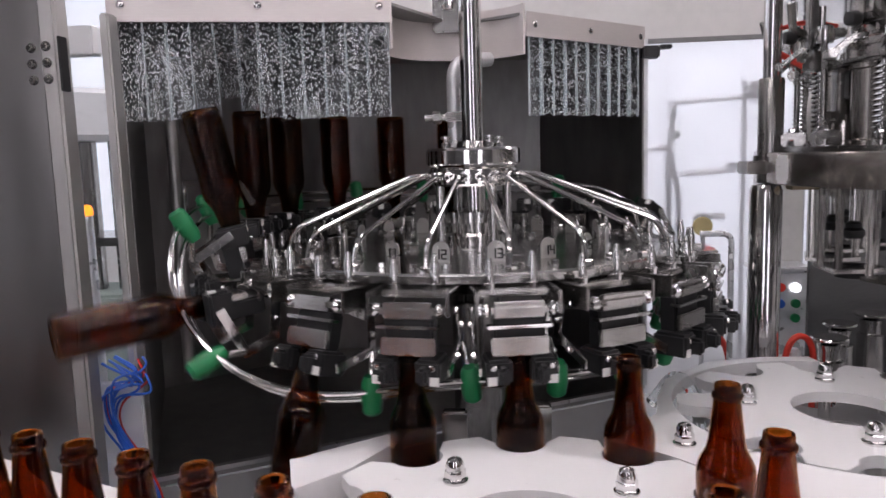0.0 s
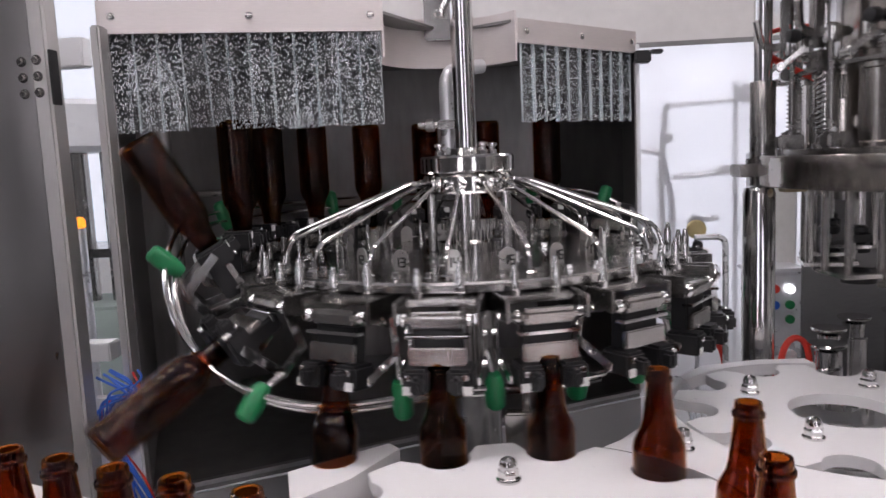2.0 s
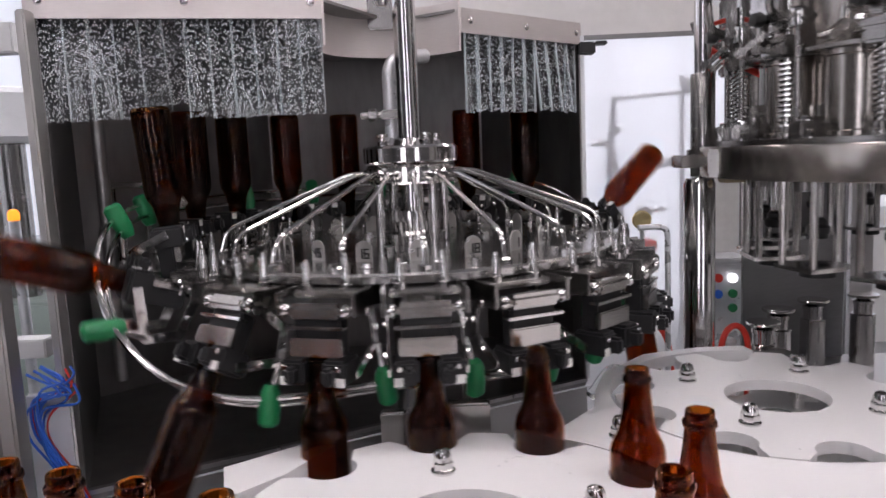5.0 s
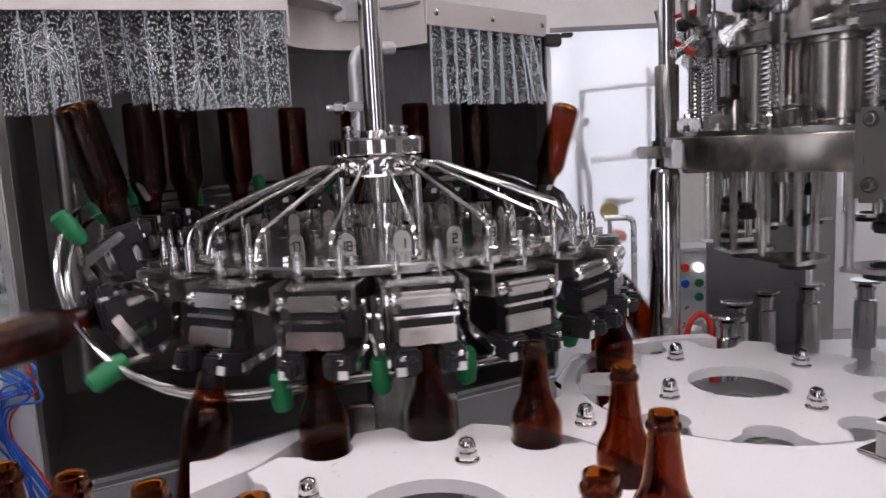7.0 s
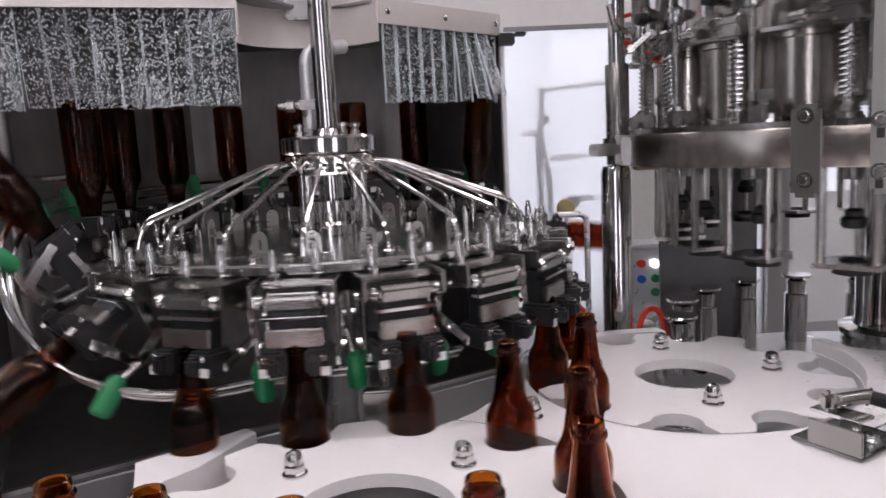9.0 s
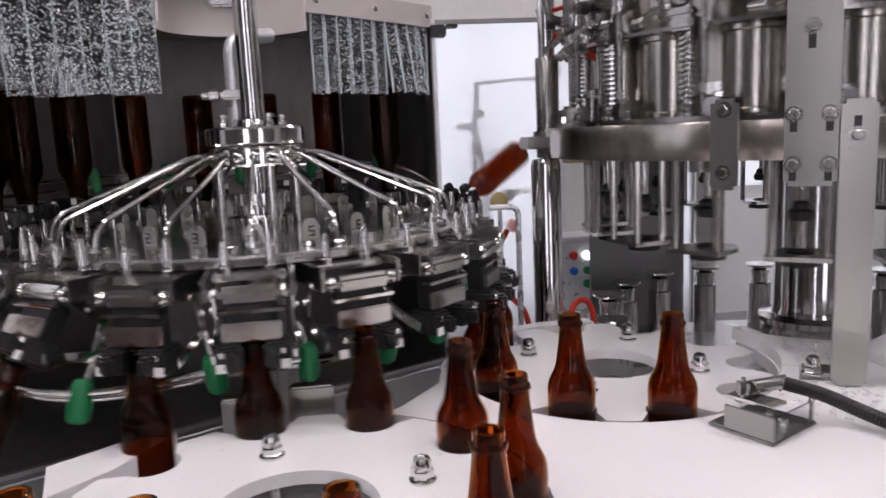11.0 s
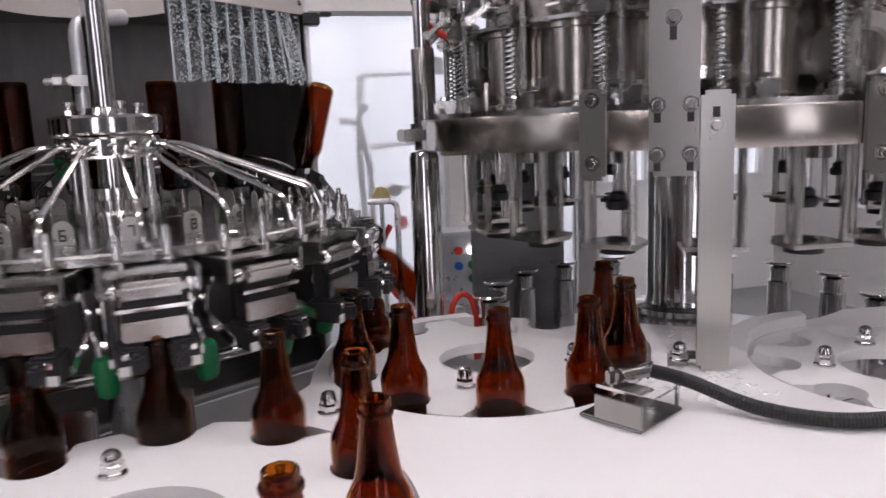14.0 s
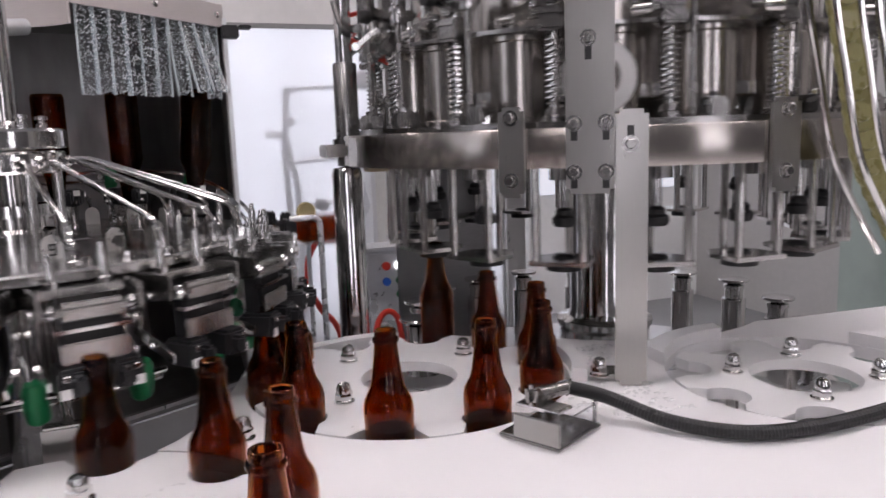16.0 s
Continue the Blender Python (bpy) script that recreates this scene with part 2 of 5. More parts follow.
def add_box(bm, x0, x1, y0, y1, z0, z1, bevel=0.0, m=None):
    tmp = bmesh.new()
    bmesh.ops.create_cube(tmp, size=1)
    for v in tmp.verts:
        v.co = Vector(((x0 + x1) / 2 + v.co.x * (x1 - x0), (y0 + y1) / 2 + v.co.y * (y1 - y0), (z0 + z1) / 2 + v.co.z * (z1 - z0)))
    if bevel:
        bmesh.ops.bevel(tmp, geom=tmp.edges[:], offset=bevel, segments=2, affect="EDGES")
    return merge(bm, tmp, m)


def merge(bm, tmp, m=None):
    if m is not None:
        bmesh.ops.transform(tmp, matrix=m, verts=tmp.verts[:])
    me = bpy.data.meshes.new("tmp")
    tmp.to_mesh(me)
    tmp.free()
    bm.from_mesh(me)
    bpy.data.meshes.remove(me)
    return bm


def boxed(x0, x1, y0, y1, z0, z1, bevel=0.002, m=None):
    return add_box(bmesh.new(), x0, x1, y0, y1, z0, z1, bevel, m)


def add_lathe(bm, profile, seg=32, m=None, closed=False):
    tmp = bmesh.new()
    rings = []
    for r, z in profile:
        if r < 1e-6:
            rings.append([tmp.verts.new((0, 0, z))])
        else:
            rings.append([tmp.verts.new((r * math.cos(2 * math.pi * k / seg), r * math.sin(2 * math.pi * k / seg), z)) for k in range(seg)])
    pairs = list(zip(rings, rings[1:])) + ([(rings[-1], rings[0])] if closed else [])
    for a, b in pairs:
        for k in range(seg):
            q = (k + 1) % seg
            if len(a) == 1 and len(b) == 1:
                continue
            if len(a) == 1:
                tmp.faces.new((a[0], b[k], b[q]))
            elif len(b) == 1:
                tmp.faces.new((a[k], a[q], b[0]))
            else:
                tmp.faces.new((a[k], a[q], b[q], b[k]))
    return merge(bm, tmp, m)


def lathe(profile, seg=32, m=None, closed=False):
    return add_lathe(bmesh.new(), profile, seg, m, closed)


def rod_profile(r, z0, z1, b=0.0015):
    return [(0, z0), (r - b, z0), (r, z0 + b), (r, z1 - b), (r - b, z1), (0, z1)]


def add_rod(bm, a, b, r, seg=12, bevel=0.001):
    a, b = Vector(a), Vector(b)
    q = Vector((0, 0, 1)).rotation_difference((b - a).normalized())
    return add_lathe(bm, rod_profile(r, 0, (b - a).length, bevel), seg, Matrix.Translation(a) @ q.to_matrix().to_4x4())


def add_tube(bm, pts, r, seg=8, close=False):
    """A bent round bar through points."""
    pts = [Vector(p) for p in pts]
    tmp = bmesh.new()
    rings = []
    up = None
    for k, p in enumerate(pts):
        a = pts[k - 1] if (k or close) else p
        b = pts[(k + 1) % len(pts)] if (k + 1 < len(pts) or close) else p
        d = (b - a).normalized()
        if up is None:
            up = d.orthogonal().normalized()
        up = (up - d * up.dot(d)).normalized()
        side = d.cross(up)
        rings.append([tmp.verts.new(p + r * (math.cos(2 * math.pi * j / seg) * up + math.sin(2 * math.pi * j / seg) * side)) for j in range(seg)])
    for a, b in zip(rings, rings[1:] + (rings[:1] if close else [])):
        for j in range(seg):
            tmp.faces.new((a[j], a[(j + 1) % seg], b[(j + 1) % seg], b[j]))
    if not close:
        tmp.faces.new(rings[0])
        tmp.faces.new(rings[-1])
    return merge(bm, tmp)


def smooth_path(pts, n=8):
    """Catmull-Rom points through a few corners."""
    pts = [Vector(p) for p in pts]
    ext = [2 * pts[0] - pts[1]] + pts + [2 * pts[-1] - pts[-2]]
    out = []
    for k in range(1, len(ext) - 2):
        p0, p1, p2, p3 = ext[k - 1:k + 3]
        for j in range(n):
            t = j / n
            out.append(0.5 * (2 * p1 + (p2 - p0) * t + (2 * p0 - 5 * p1 + 4 * p2 - p3) * t * t + (3 * p1 - p0 - 3 * p2 + p3) * t ** 3))
    out.append(pts[-1])
    return out


def fillet_path(pts, r, n=5):
    pts = [Vector(p) for p in pts]
    out = [pts[0]]
    for a, b, c in zip(pts, pts[1:], pts[2:]):
        u, v = (a - b), (c - b)
        d = min(r, u.length * 0.49, v.length * 0.49)
        s, e = b + u.normalized() * d, b + v.normalized() * d
        for j in range(n + 1):
            t = j / n
            out.append((1 - t) ** 2 * s + 2 * t * (1 - t) * b + t * t * e)
    out.append(pts[-1])
    return out


def slab(loops, z0, z1, chamfer=0.002):
    """A plate from a flat outline and its holes (lists of x, y)."""
    bm = bmesh.new()
    edges = []
    for loop in loops:
        vs = [bm.verts.new((x, y, z1)) for x, y in loop]
        edges += [bm.edges.new((a, b)) for a, b in zip(vs, vs[1:] + vs[:1])]
    bmesh.ops.triangle_fill(bm, use_beauty=True, use_dissolve=False, edges=edges)
    top = bm.faces[:]
    res = bmesh.ops.extrude_face_region(bm, geom=top)
    bmesh.ops.translate(bm, vec=(0, 0, z0 - z1), verts=[g for g in res["geom"] if isinstance(g, bmesh.types.BMVert)])
    bmesh.ops.recalc_face_normals(bm, faces=bm.faces[:])
    return bm


def circle(c, r, n=64, a0=0.0, a1=360.0):
    full = abs(a1 - a0) >= 360
    return [tuple(polar(c, r, a0 + (a1 - a0) * k / (n if full else n - 1)))[:2] for k in range(n)]


def cap_nut_mesh(bm, x, y, z, s=1.0):
    """A domed hexagon nut on a washer."""
    m = Matrix.Translation((x, y, z)) @ Matrix.Diagonal((s, s, s, 1))
    add_lathe(bm, [(0, 0), (0.0125, 0), (0.0125, 0.002), (0.009, 0.002)], 20, m)
    add_lathe(bm, [(0.0098, 0.002), (0.0108, 0.004), (0.0108, 0.011), (0.0095, 0.013)], 6, m)
    add_lathe(bm, [(0.0092, 0.012), (0.0090, 0.018), (0.0070, 0.0225), (0.0035, 0.0245), (0, 0.025)], 16, m)
    return bm


def bolt_mesh(bm, m, r=0.006, h=0.005):
    add_lathe(bm, [(0, 0), (r * 1.55, 0), (r * 1.55, 0.0012), (r, 0.0012)], 16, m)
    add_lathe(bm, [(r, 0.001), (r, h), (r * 0.85, h + 0.001), (0, h + 0.001)], 6, m)
    return bm


def facing(p, outward):
    """A pose at p whose z axis points outward."""
    q = Vector((0, 0, 1)).rotation_difference(Vector(outward).normalized())
    return Matrix.Translation(p) @ q.to_matrix().to_4x4()

# ---- large structure: hall ----


def structure(name, bm, mat, label, category):
    return tagged(link(name, bm, mat), label, category, kind="structure")


structure("floor", boxed(-3.2, 4.2, -2.6, 4.6, -0.1, 0.0, 0), CONCRETE, "grey concrete factory floor", "floor")
# South and west walls are toned near-black to deepen reflections in the machine.
structure("wall_south", boxed(-3.3, 4.3, -2.7, -2.6, 0, 3.4, 0), SOUTH, "plain grey factory wall", "wall")
structure("wall_west", boxed(-3.3, -3.2, -2.6, 4.6, 0, 3.4, 0), SOUTH, "plain grey factory wall", "wall")
structure("wall_north", boxed(-3.3, 4.3, 4.6, 4.7, 0, 3.4, 0), WALL, "plain white painted factory wall", "wall")
structure("wall_east", boxed(4.2, 4.3, -2.6, 4.6, 0, 3.4, 0), EAST, "plain grey factory wall", "wall")
structure("ceiling", boxed(-3.3, 4.3, -2.7, 4.7, 3.4, 3.5, 0), CEILING, "plain grey factory ceiling", "ceiling")


def ceiling_light(x, y, along):
    t = thing("ceiling_light", "long white fluorescent ceiling light, switched on", "ceiling light", "ceiling lights", at=pose(x, y, 3.4, 0, 0, along))
    part("housing", boxed(-0.65, 0.65, -0.17, 0.17, -0.06, 0, 0.004), PANEL_WHITE, t)
    part("diffuser", boxed(-0.62, 0.62, -0.14, 0.14, -0.075, -0.062, 0.003), LAMP, t, "glowing white diffuser")
    return t


for lx in (-2.0, -0.2, 1.4, 3.0):
    for ly in (-1.5, 0.6, 2.9):
        ceiling_light(lx, ly, 0)


def hall_window(name, x0, x1, y0, y1, z0, z1, axis):
    w = tagged(new(name), "bright daylight window with pale frame", "window", kind="structure")
    if axis == "s":
        part("pane", boxed(x0, x1, y0, y0 + 0.01, z0, z1, 0), SOUTH_LIGHT, w)
        bm = bmesh.new()
        for k in range(4):
            x = x0 + (x1 - x0) * k / 3
            add_box(bm, x - 0.05, x + 0.05, y0 + 0.012, y0 + 0.06, z0, z1, 0.004)
        part("window_frame", bm, SOUTH, w)
    elif axis == "y":
        part("pane", boxed(x0, x1, y0, y0 + 0.01, z0, z1, 0), DAYLIGHT, w)
        bm = bmesh.new()
        for k in range(5):
            x = x0 + (x1 - x0) * k / 4
            add_box(bm, x - 0.025, x + 0.025, y0 - 0.05, y0 - 0.003, z0, z1, 0.004)
        part("window_frame", bm, PANEL_WHITE, w)
    else:
        part("pane", boxed(x0, x0 + 0.01, y0, y1, z0, z1, 0), DAYLIGHT, w)
        bm = bmesh.new()
        for k in range(5):
            y = y0 + (y1 - y0) * k / 4
            add_box(bm, x0 + 0.012, x0 + 0.05, y - 0.025, y + 0.025, z0, z1, 0.004)
        part("window_frame", bm, PANEL_WHITE, w)


hall_window("window_1", -2.9, -0.6, 4.58, 4.6, 0.9, 2.9, "y")
hall_window("window_4", 0.5, 2.6, 4.56, 4.6, 0.2, 2.6, "y")
# Two unseen glowing panes behind the camera, added for bright streaks in reflections.
hall_window("window_5", -1.3, -0.6, -2.595, -2.58, 0.9, 2.7, "s")
hall_window("window_6", 0.9, 1.5, -2.595, -2.58, 0.9, 2.7, "s")
hall_window("window_2", 2.7, 4.0, 4.58, 4.6, 0.9, 2.9, "y")
hall_window("window_3", -3.19, -3.18, 0.2, 3.8, 0.9, 2.9, "x")

# ---- machine guard behind: white panel, grey beam, posts ----
guard = thing("guard_panel", "white translucent machine guard panel with grey top beam", "guard panel")
part("panel", boxed(0.30, 1.42, 2.42, 2.44, 0.5, 1.728), FROSTED, guard)
part("beam", boxed(-0.9, 2.9, 2.40, 2.46, 1.73, 2.6), BEAM_GREY, guard, "grey sheet metal top beam")
part("edge_strip", boxed(-0.9, 2.9, 2.392, 2.399, 1.722, 1.738, 0.001), SHADE_STEEL, guard, "dark sealing strip")
part("post", boxed(1.42, 1.50, 2.40, 2.46, 0, 1.728), SHEET, guard)
part("post", boxed(0.30 - 0.04, 0.298, 2.40, 2.46, 0, 1.728), SHEET, guard)

# ---- rinser cabinet ----
CAB_L, CAB_M0, CAB_M1, CAB_R = Vector((-0.578, 0.943, 0)), Vector((-0.165, 1.052, 0)), Vector((0.062, 1.195, 0)), Vector((0.318, 1.432, 0))
BACK = [CAB_L, Vector((-0.80, 1.45, 0)), Vector((-0.45, 1.80, 0)), Vector((0.12, 1.86, 0)), Vector((0.325, 1.63, 0)), CAB_R]


def wall_strip(bm, a, b, z0, z1, thick=0.004):
    d = (b - a)
    m = Matrix.Translation((a.x, a.y, 0)) @ pose(0, 0, 0, 0, 0, math.degrees(math.atan2(d.y, d.x)))
    return add_box(bm, 0, d.length, -thick / 2, thick / 2, z0, z1, 0.0, m)


cab = thing("rinser_cabinet", "dark stainless steel rinser cabinet with open front", "cabinet")
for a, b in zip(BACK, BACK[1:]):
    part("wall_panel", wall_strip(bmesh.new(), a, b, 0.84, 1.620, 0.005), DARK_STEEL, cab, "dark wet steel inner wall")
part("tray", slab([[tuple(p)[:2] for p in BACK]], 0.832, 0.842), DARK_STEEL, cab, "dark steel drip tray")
part("roof", slab([[tuple(p)[:2] for p in BACK[:1] + BACK[1:] + [CAB_M1, Vector((-0.07, 1.28, 0)), CAB_M0]]], 1.620, 1.625), DARK_STEEL, cab)
part("front_lip", wall_strip(bmesh.new(), CAB_L, CAB_R, 0.842, 0.850, 0.012), SHEET, cab, "bright folded front lip")
part("apron", wall_strip(bmesh.new(), CAB_L + Vector((0, -0.004, 0)), CAB_R + Vector((0, -0.004, 0)), 0.40, 0.83, 0.005), SHEET, cab)
part("edge_post", boxed(-0.586, -0.571, 0.905, 0.935, 0.5, 1.60, 0.003), SATIN, cab, "bright stainless edge post")
part("edge_post", boxed(CAB_R.x, CAB_R.x + 0.008, CAB_R.y - 0.006, CAB_R.y + 0.01, 0.85, 1.60, 0.001), PANEL_WHITE, cab, "pale seal strip")


def header(a, b, z0, z1, screws):
    part("header", wall_strip(bmesh.new(), a, b, z0, z1, 0.006), HEADER_STEEL, cab, "brushed steel header strip with screws")
    d = (b - a).normalized()
    n = Vector((d.y, -d.x, 0))
    for u in screws:
        p = a + (b - a) * u + n * 0.004
        bm = bmesh.new()
        add_lathe(bm, [(0, 0), (0.0065, 0), (0.006, 0.002), (0.003, 0.0035), (0, 0.0036)], 14, facing(Vector((p.x, p.y, (z0 + z1) / 2)), n))
        part("screw", bm, POLISHED, cab)


header(CAB_L + Vector((-0.012, -0.005, 0)), CAB_M0, 1.592, 1.642, (0.05, 0.52, 0.96))
header(CAB_M1, CAB_R, 1.582, 1.626, (0.06, 0.5, 0.95))
bm = bmesh.new()
arc_mid = (CAB_M0 + CAB_M1) / 2
arc_pts = []
arc_r = (CAB_M1 - CAB_M0).length / 2
arc_a = math.degrees(math.atan2((CAB_M0 - arc_mid).y, (CAB_M0 - arc_mid).x))
for k in range(25):
    a = arc_a - 180 * k / 24
    arc_pts.append(polar(arc_mid, arc_r, a))
inner = [polar(arc_mid, arc_r - 0.004, arc_a - 180 * k / 24) for k in range(24, -1, -1)]
merge(bm, slab([[tuple(p)[:2] for p in arc_pts + inner]], 1.55, 1.64))
part("arc_header", bm, HEADER_STEEL, cab, "curved brushed steel header round the shaft")
bm = bmesh.new()
add_box(bm, CAB_R.x - 0.005, CAB_R.x + 0.03, CAB_R.y - 0.02, CAB_R.y + 0.012, 1.560, 1.585, 0.003)
add_box(bm, CAB_R.x + 0.03, CAB_R.x + 0.055, CAB_R.y - 0.02, CAB_R.y + 0.004, 1.578, 1.586, 0.002)
part("latch", bm, BLACK, cab, "black door latch")
part("conduit", add_rod(bmesh.new(), (-0.55, 1.05, 1.0), (-0.55, 1.05, 1.55), 0.011), DARK_STEEL, cab)


SWING = []


def strip_curtain(a, b, z1, z0, n, label, group, push, every):
    c = thing("strip_curtain", label, "strip curtain", group)
    d = (b - a) / n
    turn = math.degrees(math.atan2(d.y, d.x))
    for k in range(n):
        p = a + d * k
        w = d.length
        bm = bmesh.new()
        rows = 6
        back = -0.002 + 0.0035 * (k % 2)
        grid = []
        for j in range(rows + 1):
            z = -(z1 - z0 + random.uniform(-0.002, 0.002)) * j / rows
            grid.append([bm.verts.new((x, back + 0.004 * math.sin(3 * x / w + k) * j / rows, z)) for x in (-0.002, w * 0.33, w * 0.66, w + 0.002)])
        for g, h in zip(grid, grid[1:]):
            for q in range(3):
                bm.faces.new((g[q], g[q + 1], h[q + 1], h[q]))
        res = bmesh.ops.extrude_face_region(bm, geom=bm.faces[:])
        bmesh.ops.translate(bm, vec=(0, 0.0018, 0), verts=[g for g in res["geom"] if isinstance(g, bmesh.types.BMVert)])
        s = part("strip", bm, STRIP, c)
        s.visible_shadow = False
        for ex in (-0.0015, w + 0.0005):
            e = part("edge", boxed(ex, ex + 0.0012, back - 0.0012, back + 0.003, -(z1 - z0), 0, 0), STRIP_EDGE, s)
        base = Matrix.Translation((p.x, p.y, z1)) @ pose(0, 0, 0, 0, 0, turn)
        s.matrix_basis = base
        if k in push:
            SWING.append((s, base, push[k], every))
    return c


strip_curtain(Vector((-0.578, 0.948, 0)), Vector((-0.170, 1.056, 0)), 1.592, 1.440, 12, "clear wet plastic strip curtain with water drops", "strip curtains",
              {3: (0.15, 26), 4: (0.0, 46), 5: (-0.18, 40)}, "left")
strip_curtain(Vector((0.068, 1.205, 0)), Vector((0.306, 1.425, 0)), 1.584, 1.440, 10, "clear wet plastic strip curtain with water drops", "strip curtains",
              {6: (0.25, 10), 7: (0.12, 20), 8: (0.0, 26)}, "right")

# ---- frame post and glazing beside the cabinet ----
post = thing("frame_post", "brushed steel machine frame post with hinge bolts", "frame post")
part("column", boxed(-0.95, -0.6165, 0.81, 0.83, 0, 2.3, 0.004), COLUMN_STEEL, post)
part("corner_strip", boxed(-0.6155, -0.591, 0.80, 0.835, 0, 2.3, 0.004), SATIN, post)
for z in (1.536, 1.514, 1.492):
    for x, y in ((-0.634, 0.8095), (-0.606, 0.7995)):
        part("bolt", bolt_mesh(bmesh.new(), facing(Vector((x, y, z)), (0, -1, 0)), 0.0045, 0.006), DULL, post)
part("hinge_leaf", boxed(-0.5905, -0.587, 0.80, 0.82, 1.475, 1.55, 0.001), BLACK, post, "black hinge leaf")
glz = thing("side_window", "clear guard pane in a pale frame", "guard window")
part("pane", boxed(-1.5, -0.79, 1.32, 1.326, 0.6, 2.2, 0), PANE, glz).visible_shadow = False
part("frame", boxed(-1.34, -1.30, 1.30, 1.34, 0.5, 2.2, 0.003), PANEL_WHITE, glz)
part("rail", boxed(-1.5, -0.82, 1.30, 1.34, 1.60, 1.66, 0.003), PANEL_WHITE, glz)
part("rail", boxed(-1.5, -0.82, 1.29, 1.34, 0.98, 1.02, 0.003), PANEL_WHITE, glz)

far_tank = thing("far_tank", "white round tank on grey steel posts beyond the guard window", "tank")
part("drum", lathe(rod_profile(0.17, 1.46, 1.64, 0.02), 32, Matrix.Translation((-1.50, 2.35, 0))), PANEL_WHITE, far_tank)
for fx, fr, fz in ((-1.60, 0.035, 1.46), (-1.48, 0.05, 1.46), (-1.36, 0.02, 1.46)):
    part("post", lathe(rod_profile(fr, 0.0, fz, 0.004), 16, Matrix.Translation((fx, 2.35, 0))), DULL, far_tank)
part("shelf", boxed(-1.75, -1.25, 2.2, 2.5, 1.10, 1.13, 0.004), DULL, far_tank)
part("base", boxed(-1.8, -1.2, 2.2, 2.5, 0.0, 0.93, 0.01), GREEN_WALL, far_tank)

# ---- table plates ----
HOLE_B = R_B + 0.0335
HOLE_C = R_C + 0.034


def arc_xy(c, r, a0, a1, n=40):
    return [tuple(polar(c, r, a0 + (a1 - a0) * k / (n - 1)))[:2] for k in range(n)]


# the table bends round the infeed star, the rinser and the filler
lane = Vector((math.cos(radians(ANG_A_IN + 90)), math.sin(radians(ANG_A_IN + 90)), 0))
edge_A = arc_xy(STAR_A, R_A + 0.034, -62, 66)
outer = edge_A + [(0.165, 0.752), (0.225, 0.83), (0.240, 0.90), (0.272, 0.99), (0.36, 1.085), (0.46, 1.115), (0.545, 1.116)]
outer += [tuple(polar(STAR_B, HOLE_B, a))[:2] for a in range(76, 372, 5)]
outer += [tuple(polar(FILLER, 0.31, a))[:2] for a in range(218, 300, 6)]
outer += [(1.25, 0.84), (1.75, 0.80), (1.75, -0.15), (0.17, -0.15)]
table = thing("machine_table", "white plastic machine table plate, wet in places", "table")
part("plate", slab([outer, circle(STAR_C, HOLE_C, 60)[::-1]], TABLE_Z - 0.02, TABLE_Z), HDPE, table)
part("underframe", boxed(0.3, 1.75, 0.05, 0.45, 0.80, 0.86), SHEET, table)
part("lower_plate", slab([[(-0.9, -0.2), (1.8, -0.2), (1.8, 0.80), (1.0, 0.70), (0.62, 0.86), (0.30, 1.06), (0.1, 0.74), (-0.9, 0.62)]], 0.880, BASE_Z - 0.002), HDPE, table,
     "white plastic wear plate under the bottles")
cap = bmesh.new()
cap_nut_mesh(cap, 0.237, 0.718, TABLE_Z, 1.15)
part("cap_nut", cap, POLISHED, table)

# infeed side plates
inf = thing("infeed_guide", "white plastic infeed guide plate beside the bottle lane", "guide rail")
pin = polar(STAR_A, R_A, ANG_A_IN)
nrm = Vector((-lane.y, lane.x, 0))
p0, p1 = pin + nrm * 0.040 - lane * 0.04, pin - lane * 0.75 + nrm * 0.040
q0, q1 = pin + nrm * 0.13 - lane * 0.10, pin - lane * 0.75 + nrm * 0.16
part("plate", slab([[tuple(p0)[:2], tuple(q0)[:2], tuple(q1)[:2], tuple(p1)[:2]]], TABLE_Z - 0.03, TABLE_Z - 0.004), HDPE, inf)
conv = thing("infeed_conveyor", "stainless infeed conveyor under the bottle lane", "conveyor")
c0, c1 = pin + lane * 0.05, pin - lane * 2.0
off = nrm * 0.05
part("belt", slab([[tuple(c0 + off)[:2], tuple(c1 + off)[:2], tuple(c1 - off)[:2], tuple(c0 - off)[:2]]], 0.860, BASE_Z - 0.001), DULL, conv)
part("side_rail", slab([[tuple(c0 - off)[:2], tuple(c1 - off)[:2], tuple(c1 - off * 1.2)[:2], tuple(c0 - off * 1.2)[:2]]], 0.84, 0.93), STEEL, conv)
part("leg", boxed(-1.2, -1.14, 0.64, 0.70, 0, 0.86), STEEL, conv)
blk = thing("corner_guide", "white plastic guide block with blue-grey smears", "guide block")
part("block", slab([[(-0.235, 0.60), (-0.262, 0.685), (-0.145, 0.775), (-0.128, 0.755), (-0.178, 0.66)]], 0.93, 0.992), HDPE, blk)
tr = thing("drive_frame", "grey steel drive housing under the rinser", "machine frame")
part("column", lathe(rod_profile(0.045, 0.3, 1.16, 0.003), 32, Matrix.Translation((RINSER.x, RINSER.y, 0))), DULL, tr)
part("beam", boxed(-0.30, 0.30, 0.80, 0.86, 0.62, 0.78, 0.004), PANEL_WHITE, tr, "white painted cross beam")
part("bracket", boxed(0.015, 0.075, 0.775, 0.80, 0.86, 1.03, 0.003), STEEL, tr, "stainless guide bracket")
part("bracket", boxed(-0.075, -0.04, 0.78, 0.80, 0.86, 1.02, 0.003), STEEL, tr)

# ---- star wheels ----


